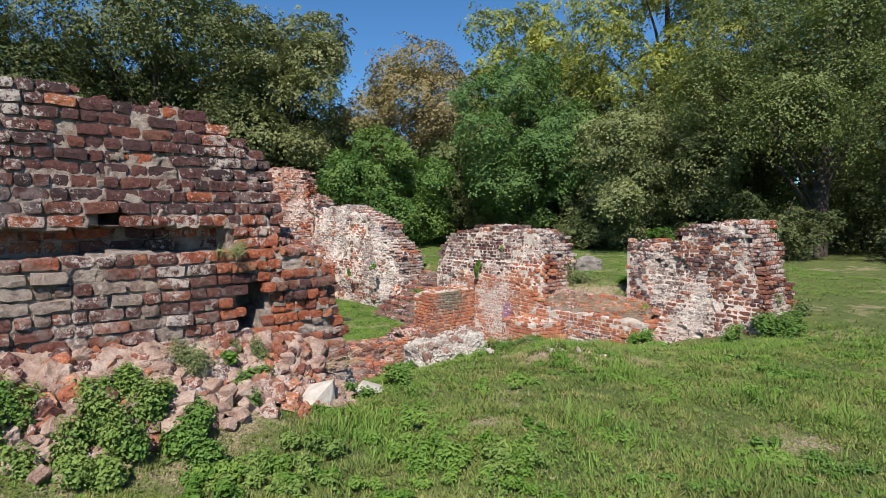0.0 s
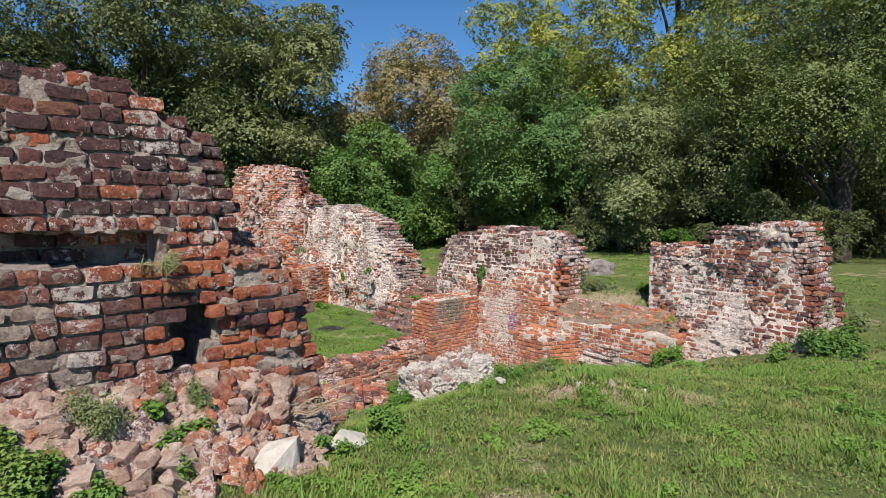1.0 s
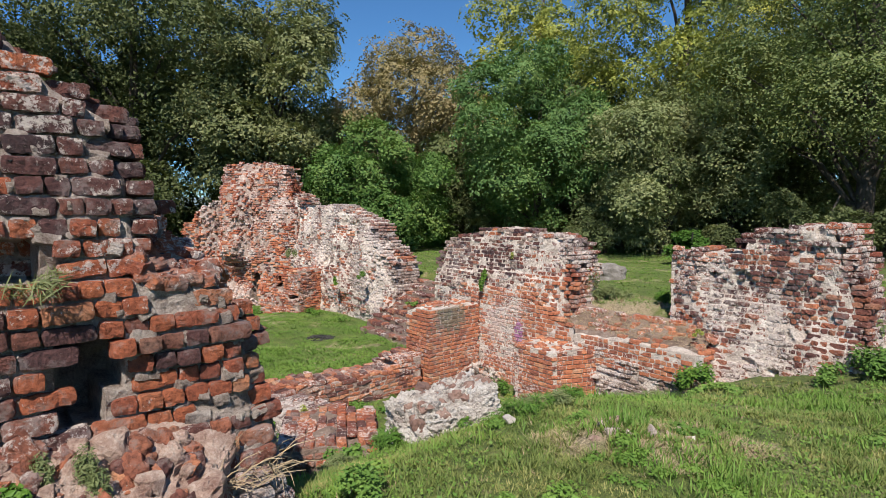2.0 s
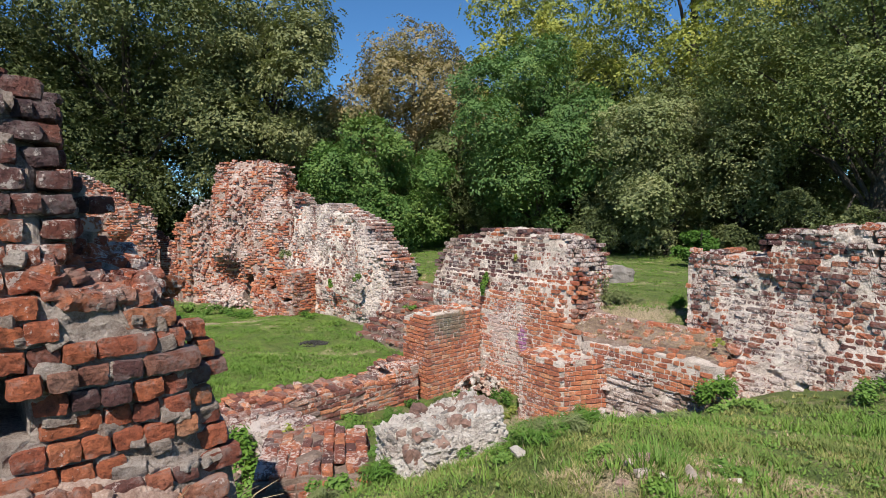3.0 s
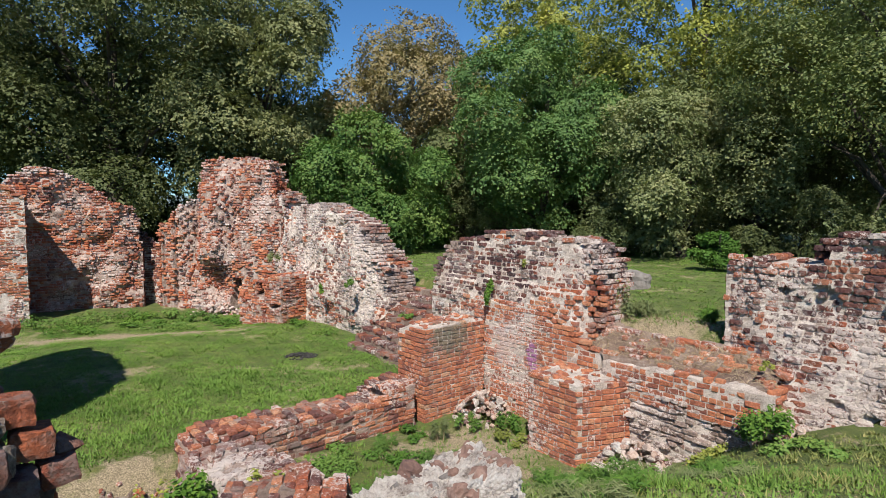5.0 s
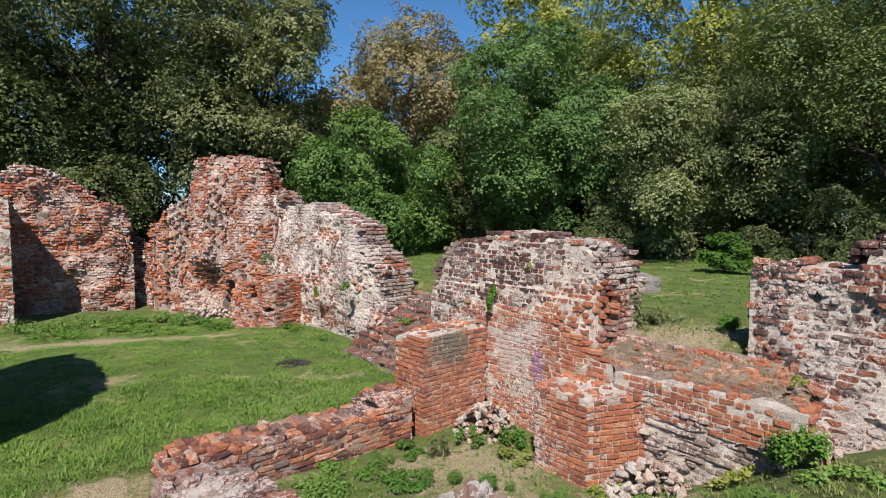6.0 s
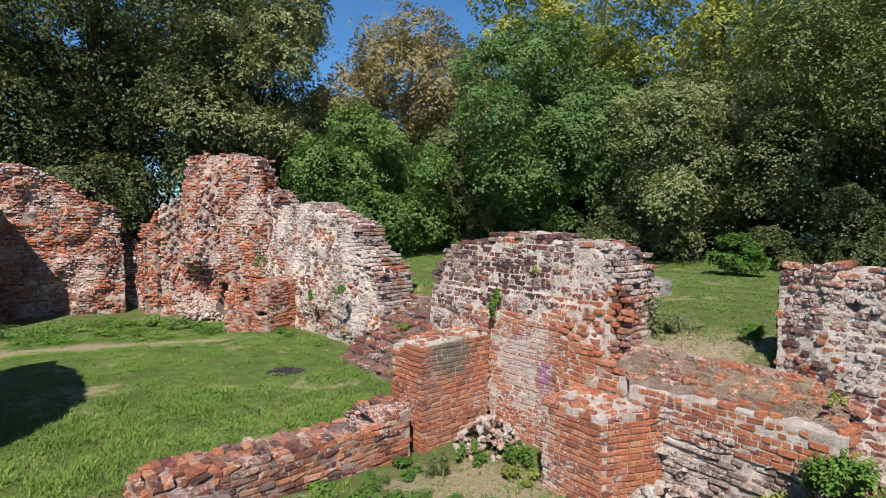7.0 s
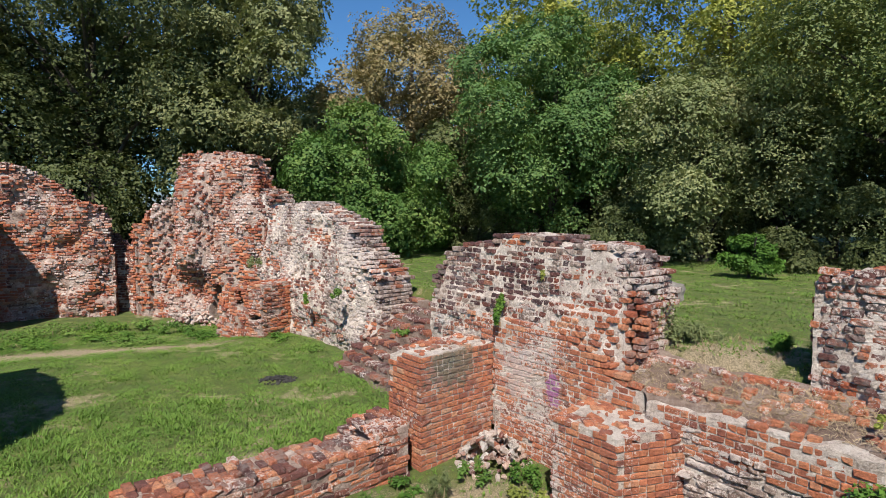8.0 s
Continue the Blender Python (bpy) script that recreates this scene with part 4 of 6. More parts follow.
block_top = profile([(0, -0.94), (0.7, -0.90), (1.4, -0.93)], 0.02, 15)
wall("wall_block", "flat-topped red brick block with earthy top", (-2.12, 9.92), (-0.82, 10.15), 1.55, -1.9, block_top, BRICK_MIX,
     singles=200, focus=(0.7, -1.0), seed=15, core=DIRT_TOP, top_stones=0.1, paved=0.93, course=0.1, pick=lambda s, z, rng: BRICK_MIX if rng.rand() < 0.35 else (BRICK_RED if rng.rand() < 0.6 else BRICK_OLD))


def pier(name, label, corners, zb, top, seed, material, broken):
    """A brick pier standing out from the long wall. corners: its plan (a, n), front left, front right, back right, back left."""
    rng = np.random.RandomState(seed)
    p0 = world_xy(*corners[0])
    root = thing(name, Matrix.Translation((p0[0], p0[1], 0)), label, "pier", "brick piers of the long wall")
    ps = [np.array(world_xy(*c)) - np.array(p0) for c in corners]
    mid = sum(ps) / 4
    # mortar body
    n = 16
    rows = []
    for i in range(n + 1):
        for j in range(n + 1):
            u, v = i / n, j / n
            p = (ps[0] * (1 - u) + ps[1] * u) * (1 - v) + (ps[3] * (1 - u) + ps[2] * u) * v
            p = mid + (p - mid) * (1 - 0.017 / 0.5)
            h = top - 0.05 - broken * (max(0.0, 0.5 - u) * max(0.0, 0.5 - v)) + 0.05 * nz(p[0] * 5, p[1] * 5, seed)
            rows.append((p[0], p[1], h))
    v = np.array(rows)
    idx = np.arange((n + 1) ** 2).reshape(n + 1, n + 1)
    faces = grid_faces(n + 1, n + 1).tolist()
    ring = list(idx[:, 0]) + list(idx[-1, 1:]) + list(idx[-2::-1, -1]) + list(idx[0, -2:0:-1])
    low = v[ring].copy()
    low[:, 2] = zb
    nb = len(v)
    v = np.concatenate([v, low])
    m = len(ring)
    faces += [[ring[i], nb + i, nb + (i + 1) % m, ring[(i + 1) % m]] for i in range(m)]
    part("core", mesh_from("core", v, faces, MORTAR), root)
    pieces = Pieces(root, material, "brick", "brickwork")
    course = 0.099
    z, k = zb + course / 2, 0
    while z < top - 0.02:
        for side, (pa, pb) in enumerate(((ps[0], ps[1]), (ps[1], ps[2]), (ps[3], ps[0]))):
            e = pb - pa
            ln_side = float(np.linalg.norm(e))
            e = e / ln_side
            inn = np.array([-e[1], e[0]])
            rz = math.atan2(e[1], e[0])
            s = 0.0 if (k + side) % 2 else 0.13
            while s < ln_side - 0.05:
                ln = min((0.110 if rng.rand() < 0.55 else 0.222) * rng.uniform(0.93, 1.07), ln_side - s)
                if ln < 0.06:
                    break
                near_left = (s / ln_side if side == 0 else (1 - s / ln_side if side == 2 else 1.0))
                if z < top - 0.03 - broken * max(0.0, 0.5 - near_left) and not (z > top - course and rng.rand() < 0.18):
                    q = pa + e * (s + ln / 2) + inn * (BRICK_D / 2 + rng.normal(0, 0.003) + 0.004 * nz(s * 3, z * 3, seed))
                    shape = OLD_STRETCH[rng.randint(14)] if rng.rand() < 0.12 else STRETCH[rng.randint(9)]
                    pieces.add(shape, (q[0], q[1], z), euler_np(rng.normal(0, 0.006), rng.normal(0, 0.007), rz + rng.normal(0, 0.008)),
                               (ln / BRICK_L, 1, rng.uniform(0.90, 0.97)), (0, 0.2, 9)[side] + abs(z - top))
                s += ln + rng.uniform(0.012, 0.019)
        z += course
        k += 1
    for i in range(46):
        u, w = rng.uniform(0.06, 0.94, 2)
        p = (ps[0] * (1 - u) + ps[1] * u) * (1 - w) + (ps[3] * (1 - u) + ps[2] * u) * w
        flat = rng.rand() < 0.4
        pieces.add(OLD_STRETCH[rng.randint(14)] if flat else STONES[rng.randint(9)], (p[0], p[1], top - 0.045), euler_np(0.1, 0.1, rng.uniform(0, 6)),
                   (rng.uniform(0.4, 0.9), 1, 0.7) if flat else tuple(rng.uniform(0.05, 0.15, 3)), 30)
    pieces.build(290)
    return root


pier("brick_pier", "orange brick pier with green paint traces, on the court floor", ((-1.05, 1.72), (-0.1, 1.72), (-0.1, 0.0), (-1.05, 0.0)), -2.5, -0.26, 21, BRICK_PIER_PAINT, 0.5)
pier("brick_pier", "orange brick pier with a broken mortar top", ((2.12, 1.05), (3.22, 1.08), (3.66, 0.12), (2.0, 0.0)), -2.6, -0.78, 22, BRICK_FRESH, 0.0)


def heap(name, label, x, y, rx, ry, h, count, seed, material, smin=0.06, smax=0.2, kind="", singles=120):
    """A low heap of broken stones and bricks lying on the ground."""
    rng = np.random.RandomState(seed)
    z0 = float(ground_z(x, y))
    root = thing(name, Matrix.Translation((x, y, z0)), label, "rubble", kind=kind)
    stacks = [Pieces(root, m, "stone", "rubble") for m in (material if isinstance(material, tuple) else (material,))]
    for i in range(count):
        r, t = math.sqrt(rng.rand()), rng.uniform(0, 6.283)
        px, py = r * rx * math.cos(t), r * ry * math.sin(t)
        zz = float(ground_z(x + px, y + py)) - z0 + h * (1 - r ** 1.6) * (rng.uniform(0.0, 0.9) if rng.rand() < 0.45 else 1.0)
        size = rng.uniform(smin, smax) * (1 - 0.3 * r)
        brickish = rng.rand() < 0.55
        shape = OLD_STRETCH[rng.randint(14)] if brickish else WORN_COBBLES[2 * rng.randint(4) + 1]
        scale = tuple(np.array([size / 0.2, size / 0.16, size / 0.12]) * rng.uniform(0.7, 1.1, 3)) if brickish else tuple(size * 1.4 * rng.uniform(0.7, 1.25, 3))
        stacks[rng.randint(len(stacks))].add(shape, (px, py, zz), euler_np(rng.uniform(-0.8, 0.8), rng.uniform(-0.8, 0.8), rng.uniform(0, 6.3)), scale, -size)
    for pieces in stacks:
        pieces.build(singles // len(stacks))
    return root


heap("rubble_heap", "heap of pale broken bricks in the corner between pier and wall", *world_xy(0.5, 0.6), 0.66, 0.66, 0.5, 170, 31, (STONE, PINK_RUBBLE, WHITE_LIME, BRICK_PALE), 0.08, 0.17)
heap("rubble_heap", "spill of white stones beside the brick pier", *world_xy(3.95, 0.65), 0.62, 0.62, 0.4, 150, 32, (STONE, PINK_RUBBLE, WHITE_LIME, BRICK_PALE), 0.08, 0.18)


heap("rubble_heap", "broken bricks and stones in the gap beside the patched wall", *world_xy(5.98, 0.12), 0.32, 0.36, 0.36, 60, 36, (STONE, BRICK_MIX, PINK_RUBBLE), 0.08, 0.17)


def stone_block(name, label, x, y, turn, hx, hy, z0, z1, seed, core, mixes, count, smin, smax, tilt, sink, coarse=1.0, lean=-0.08):
    """A broken block of masonry core: rough mortar with stones set in it. mixes: the stones' materials."""
    rng = np.random.RandomState(seed)
    root = thing(name, Matrix.Translation((x, y, z0)) @ Matrix.Rotation(radians(turn), 4, "Z"), label, "masonry")
    tall = z1 - z0

    def height(u, v):
        return tall * (1 - tilt * u + lean * v)
    vs, fs, n = [], [], 56 if hx < 1 else 100
    for ax in range(3):
        for side in (-1, 1):
            if ax == 2 and side < 0:
                continue
            base = len(vs)
            for i in range(n + 1):
                for j in range(n + 1):
                    c = np.zeros(3)
                    c[ax], c[(ax + 1) % 3], c[(ax + 2) % 3] = side, side * (2 * i / n - 1), 2 * j / n - 1
                    c *= 1.0 / (np.abs(c) ** 9).sum() ** (1 / 9) * (1 + 0.10 * nz(c[0] * 1.6 + seed, c[1] * 1.6, c[2] * 1.6))
                    p = np.array([hx * c[0], hy * c[1] * (1.2 - 0.25 * c[2]), height(c[0], c[1]) * 0.5 * (c[2] + 1)])
                    w = Vector(p * 5.0 + seed)
                    rough = 0.06 * noise.noise(w) + 0.05 * abs(noise.noise(w * 2.6)) + 0.034 * noise.noise(w * 6.0) + 0.02 * noise.noise(w * 11.0)
                    vs.append(p + c * rough * coarse)
            fs.append(grid_faces(n + 1, n + 1) + base)
    keep, back_to = np.unique(np.round(np.array(vs), 5), axis=0, return_inverse=True)
    part("core", mesh_from("core", keep, back_to.reshape(-1)[np.concatenate(fs)], core), root)
    stacks = [Pieces(root, m, "stone", "rubble") for m in mixes]
    for k in range(count):
        u, v = rng.uniform(-0.92, 0.92, 2)
        side = rng.rand() < 0.55
        if side:
            if rng.rand() < 0.4:
                u = math.copysign(rng.uniform(0.90, 0.97), u)
            else:
                v = math.copysign(rng.uniform(0.88, 0.96), v)
        size = rng.uniform(smin, smax)
        zz = height(0.9 * u, 0.9 * v)
        up = rng.uniform(0.1, 0.95) if side else 1.0
        at = (hx * u - (math.copysign(sink * size, u) if side and abs(u) > 0.89 else 0), hy * v - (math.copysign(sink * size, v) if side and abs(v) > 0.87 else 0), zz * up - (0 if side else sink * size))
        stacks[rng.randint(len(stacks))].add(WORN_COBBLES[2 * rng.randint(4) + 1] if coarse > 1 and rng.rand() < 0.6 else LUMPS[rng.randint(9)], at, euler_np(*rng.uniform(-1.5, 1.5, 3)), tuple(size * rng.uniform(0.75, 1.3, 3)), -size)
    for p in stacks:
        p.build(110)
    return root


stone_block("stone_block", "knee-high block of white mortared fieldstones in the grass", 0.04, 9.68, 30, 0.58, 0.42, -0.75, -0.06, 33, WHITE_LIME,
            (FIELDSTONE_RED, FIELDSTONE_RED, FIELDSTONE), 80, 0.11, 0.21, -0.12, 0.16, 1.05)
stone_block("rubble_bank", "sloping bank of mortar and broken stones along the near wall", *world_xy(6.90, 11.15), 40.3, 2.1, 0.36, -0.05, 0.56, 34, PINK_RUBBLE,
            (PINK_RUBBLE, BRICK_PALE, PINK_RUBBLE, BRICK_MIX, BRICK_OLD), 1100, 0.05, 0.19, 0.30, -0.08, 1.2, 0.45)
for k in range(6):
    heap("rubble_heap", "fallen bricks and stones at the foot of the near wall", *world_xy(7.2 + 0.08 * (k % 2), 9.3 + 0.5 * k), 0.4, 0.33, 0.12, 40, 90 + k, (PINK_RUBBLE, BRICK_MIX, PINK_RUBBLE)[k % 3], 0.06, 0.24, singles=46)
heap("rubble_heap", "earth and broken bricks heaped beside the cross wall", *world_xy(1.5, 7.1), 1.1, 0.9, 0.55, 260, 37, (DIRT_TOP, DIRT_TOP, PINK_RUBBLE, BRICK_OLD), 0.08, 0.24, singles=200)
heap("rubble_heap", "dry earth and brick crumbs at the broken wall end", *world_xy(0.1, 7.15), 0.85, 0.7, 0.22, 150, 38, (DIRT_TOP, DIRT_TOP, BRICK_RED), 0.04, 0.13, singles=20)
heap("rubble_heap", "slumped rubble at the broken wall end beside the steps", *world_xy(-5.3, -0.7), 0.5, 0.7, 0.5, 90, 95, (STONE, BRICK_PALE, PINK_RUBBLE), 0.08, 0.24, singles=110)
heap("rubble_heap", "small stones and earth on a low mound in the lawn", 1.75, 7.95, 0.6, 0.35, 0.03, 26, 97, (STONE, PINK_RUBBLE), 0.03, 0.11, singles=26)
heap("rubble_heap", "charred lumps of an old campfire on the court lawn", -3.84, 20.4, 0.45, 0.33, 0.05, 90, 98, CHAR, 0.05, 0.12, singles=70)
heap("rubble_heap", "fallen bricks under the arched niche", -9.3, 28.3, 1.1, 0.5, 0.4, 120, 99, (STONE, PINK_RUBBLE, BRICK_PALE), 0.1, 0.22, singles=120)


def loose_stone(label, x, y, z, size, turn, material, shape, category="stone"):
    ob = new("stone", mesh_from("stone", shape[0], shape[1], material))
    ob.matrix_world = Matrix.Translation((x, y, z)) @ Matrix.Rotation(radians(turn), 4, "Z") @ Matrix.Rotation(radians(9), 4, "X") @ Matrix.Diagonal((*size, 1))
    return tagged(ob, label, category, "loose stones")


def on_ground(x, y, up):
    return float(ground_z(x, y)) + up


loose_stone("large white dressed stone lying in the grass", -1.34, 5.93, on_ground(-1.34, 5.93, 0.13), (0.56, 0.44, 0.42), 52, RENDERED, WORN_COBBLES[3])
loose_stone("flat pale stone lying in the grass", -0.95, 6.75, on_ground(-0.95, 6.75, 0.06), (0.55, 0.45, 0.3), 60, RENDERED, STONES[2])
loose_stone("pale stone leaning on the wall foot", -1.75, 6.2, on_ground(-1.75, 6.2, 0.1), (0.4, 0.25, 0.35), 100, STONE, STONES[5])
loose_stone("small white stone in the grass", 0.72, 8.75, on_ground(0.72, 8.75, 0.05), (0.2, 0.17, 0.17), 10, RENDERED, STONES[4])
loose_stone("grey boulder on the back lawn", 5.5, 21.2, on_ground(5.5, 21.2, 0.16), (0.95, 0.7, 0.62), 15, FIELDSTONE, LUMPS[1])

# steps climbing from the court to the back lawn
stairs = thing("stairs", Matrix.Translation((*world_xy(-5.55, 0.35), -1.85)) @ Matrix.Rotation(math.atan2(UY, UX), 4, "Z"), "worn brick steps climbing from the court lawn", "stairs")
srng = np.random.RandomState(61)
for i in range(9):
    n_at, z_at = 0.27 * i, 0.10 + 0.185 * i
    bx = [(0, n_at), (3.5, n_at), (3.5, n_at + 0.6), (0, n_at + 0.6)]
    vs = [(x + 0.0, y + 0.015, -0.5) for x, y in bx] + [(x, y + 0.02, z_at - 0.035) for x, y in bx]
    fs = [[0, 1, 5, 4], [1, 2, 6, 5], [2, 3, 7, 6], [3, 0, 4, 7], [4, 5, 6, 7], [3, 2, 1, 0]]
    step = part("step", mesh_from("step", np.array(vs), fs, DIRT_TOP), stairs)
    row = Pieces(step, BRICK_OLD, "brick", "brickwork")
    x = 0.0
    while x < 3.45:
        wdt = srng.uniform(0.085, 0.14) if i % 2 else srng.uniform(0.2, 0.28)
        if srng.rand() > 0.12:
            sc = (wdt / BRICK_L, 2.0, 1.3) if i % 2 else (wdt / BRICK_L, 1.9, 1.1)
            row.add(OLD_STRETCH[srng.randint(14)], (x + wdt / 2, n_at + 0.13 + srng.normal(0, 0.02), z_at - 0.045 + srng.normal(0, 0.014)),
                    euler_np(srng.normal(0, 0.05), srng.normal(0, 0.05), srng.normal(0, 0.05)), sc, x)
        x += wdt + 0.012
    row.build(40)


# ---- foliage ----
def leaf_mesh(name, centres, lean, size, rng, material, aspect=0.55, thin=False):
    """One joined mesh of diamond leaves at the given places; lean: the way their upper sides face, more or less."""
    n = len(centres)
    d = rng.normal(size=(n, 3))
    u = rng.normal(size=(n, 3)) * 0.34 + np.asarray(lean)
    u /= np.maximum(np.linalg.norm(u, axis=1)[:, None], 1e-6)
    s = np.cross(u, d)
    s /= np.maximum(np.linalg.norm(s, axis=1)[:, None], 1e-6)
    d = np.cross(s, u)
    ln = (size * rng.uniform(0.65, 1.3, n))[:, None]
    if thin:
        v = np.stack([centres - d * ln * 0.5 + s * ln * aspect * 0.5, centres - d * ln * 0.5 - s * ln * aspect * 0.5, centres + d * ln * 0.5], 1)
        return mesh_from(name, v.reshape(-1, 3), np.arange(3 * n).reshape(n, 3), material)
    v = np.stack([centres - d * ln * 0.5, centres + s * ln * aspect * 0.5 + u * ln * 0.08, centres + d * ln * 0.5, centres - s * ln * aspect * 0.5 + u * ln * 0.08], 1)
    return mesh_from(name, v.reshape(-1, 3), np.arange(4 * n).reshape(n, 4), material)


def tube(points, radii, sides=7):
    pts = np.asarray(points, float)
    vs = []
    for i, p in enumerate(pts):
        t = pts[min(i + 1, len(pts) - 1)] - pts[max(i - 1, 0)]
        t /= max(np.linalg.norm(t), 1e-9)
        ref = np.array([1.0, 0, 0]) if abs(t[0]) < 0.8 else np.array([0, 1.0, 0])
        b1 = np.cross(t, ref)
        b1 /= np.linalg.norm(b1)
        b2 = np.cross(t, b1)
        for k in range(sides):
            w = 6.28318 * k / sides
            vs.append(p + radii[i] * (math.cos(w) * b1 + math.sin(w) * b2))
    fs = []
    for i in range(len(pts) - 1):
        for k in range(sides):
            fs.append([i * sides + k, i * sides + (k + 1) % sides, (i + 1) * sides + (k + 1) % sides, (i + 1) * sides + k])
    return np.array(vs), np.array(fs)


def tree(label, x, y, h, r, base, material, clumps, leaves, size, seed, group="trees round the ruin", flat=0.75, squash=1.0, name="tree"):
    """A tree: tapered trunk, limbs, and a crown of many small leaves in uneven clumps."""
    rng = np.random.RandomState(seed)
    z0 = float(ground_z(x, y)) - 0.1
    root = thing(name, Matrix.Translation((x, y, z0)), label, name, group)
    lean = rng.uniform(-0.6, 0.6, 2)
    steps = np.linspace(0, 1, 8)
    tp = np.stack([lean[0] * steps ** 2 + 0.15 * np.sin(steps * 5 + seed), lean[1] * steps ** 2, h * 0.86 * steps], -1)
    tr = 0.022 * h * (1 - 0.86 * steps) + 0.02
    tr[0] *= 1.3
    v, f = tube(tp, tr, 8)
    part("trunk", mesh_from("trunk", v, f, BARK, True), root)
    cz, rz = (h + base) / 2, (h - base) / 2
    # lobes of the crown, each carried by a limb
    lobes = max(9, int(clumps * 0.5))
    q = rng.normal(size=(lobes, 3))
    q /= np.linalg.norm(q, axis=1)[:, None]
    q *= (rng.uniform(0.15, 1.0, lobes) ** 0.4 * rng.uniform(0.72, 0.98, lobes))[:, None]
    wid = 1.0 - 0.35 * squash * np.clip(q[:, 2], 0, 1) ** 2
    cs = np.stack([q[:, 0] * r * wid, q[:, 1] * r * wid, cz + q[:, 2] * rz], -1)
    rad = r * (0.13 + 0.27 * rng.rand(lobes) ** 1.3)
    for i in np.argsort(cs[:, 2])[:: max(1, lobes // 14)][:14]:
        c = cs[i]
        t = float(np.clip(c[2] / h - 0.22, 0.12, 0.9))
        b = np.array([np.interp(t, steps, tp[:, k]) for k in range(3)])
        mid = (b + c) / 2 + np.array([0, 0, 0.12 * r])
        w = 0.007 * h
        v, f = tube([b, mid, c], [w, w * 0.6, w * 0.2], 5)
        part("limb", mesh_from("limb", v, f, BARK, True), root)
    # sprays of leaves over the lobes: small drooping fans, thinner towards the inside
    size = 0.80 * size
    total, per = int(1.5 * leaves), 26
    m = total // per
    way = rng.normal(size=(3 * m, 3))
    way /= np.linalg.norm(way, axis=1)[:, None]
    way[:, 2] = np.where(way[:, 2] < -0.7, -way[:, 2], way[:, 2])
    pick = rng.choice(lobes, 3 * m, p=rad ** 2 / (rad ** 2).sum())
    at = cs[pick] + way * np.array([1, 1, flat]) * (rad[pick] * (rng.uniform(0.70, 1.05, 3 * m) + 0.45 * rng.rand(3 * m) ** 6))[:, None]
    inside = np.zeros(3 * m)
    for k in range(lobes):
        inside = np.maximum(inside, np.where(pick == k, 0, 1 - np.linalg.norm((at - cs[k]) / np.array([1, 1, flat]), axis=1) / rad[k]))
    ok = np.nonzero((inside < 0.22 + 0.3 * rng.rand(3 * m) ** 3) & (at[:, 2] > 0.15))[0][:m]
    at, way = at[ok], way[ok]
    m = len(at)
    face = way * 0.75 + np.array([0, 0, 0.5]) + 0.35 * rng.normal(size=(m, 3))
    face /= np.linalg.norm(face, axis=1)[:, None]
    e1 = np.cross(face, rng.normal(size=(m, 3)))
    e1 /= np.linalg.norm(e1, axis=1)[:, None]
    e2 = np.cross(face, e1)
    reach = (r * 0.085 + 0.12) * rng.uniform(0.6, 1.5, m)
    ru, rt = np.sqrt(rng.rand(m, per)), rng.uniform(0, 6.283, (m, per))
    big = (reach[:, None] * ru)[..., None]
    pts = at[:, None, :] + big * (np.cos(rt)[..., None] * e1[:, None, :] + 0.6 * np.sin(rt)[..., None] * e2[:, None, :])
    pts[..., 2] -= 0.45 * reach[:, None] * ru ** 2
    pts = (pts + 0.06 * reach[:, None, None] * rng.normal(size=pts.shape)).reshape(-1, 3)
    pts[:, 2] = np.maximum(pts[:, 2], 0.1 + 0.3 * rng.rand(len(pts)))
    part("crown", leaf_mesh("crown", pts, np.repeat(face, per, 0), size, rng, material, 0.75, True), root)
    return root


tree("tall dark green broadleaf tree behind the tower wall", -11.3, 41, 18.0, 6.4, 1.0, LEAF_LIME_LIT, 100, 56000, 0.23, 41, squash=1.7)
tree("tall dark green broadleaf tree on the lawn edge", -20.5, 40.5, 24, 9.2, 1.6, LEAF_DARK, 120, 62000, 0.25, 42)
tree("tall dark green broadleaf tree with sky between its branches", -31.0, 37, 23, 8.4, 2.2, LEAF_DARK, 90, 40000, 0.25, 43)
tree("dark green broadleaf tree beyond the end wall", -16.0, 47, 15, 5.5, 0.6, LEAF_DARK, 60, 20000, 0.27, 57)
tree("broad tree turning brown and olive", -2.2, 45.0, 15.4, 6.9, 0.2, LEAF_BROWN, 150, 66000, 0.22, 44, squash=1.3)
tree("tall tree with yellowing green leaves", 7.2, 47, 21.5, 6.2, 0.6, LEAF_YELLOW, 110, 34000, 0.25, 45)
tree("fine-leaved dark locust tree", 5.6, 36, 12.4, 5.2, 0.4, LEAF_LOCUST, 110, 54000, 0.18, 46)
tree("low bright green young ash tree", -3.4, 34.5, 6.9, 4.2, 0.2, LEAF_ASH, 80, 36000, 0.18, 47)
tree("tall yellow-green tree beside the locust", 14.2, 35.5, 21, 6.2, 0.6, LEAF_YELLOW, 120, 56000, 0.20, 48)
tree("olive green tree hanging over the lawn", 11.4, 31.5, 8.8, 4.9, 0.2, LEAF_OLIVE, 90, 60000, 0.16, 49)
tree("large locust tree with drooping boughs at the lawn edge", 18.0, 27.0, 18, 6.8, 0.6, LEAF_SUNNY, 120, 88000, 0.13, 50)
tree("olive green broadleaf tree in the wood", 24.0, 33, 19, 7.5, 0.2, LEAF_OLIVE, 90, 36000, 0.25, 51)
tree("dark broadleaf tree in the wood", 1.2, 41, 9.0, 4.2, 0.2, LEAF_DARK, 50, 16000, 0.24, 52)
tree("dark broadleaf tree in the wood", 9.5, 41, 12, 6.0, 0.2, LEAF_DARK, 70, 28000, 0.26, 53)
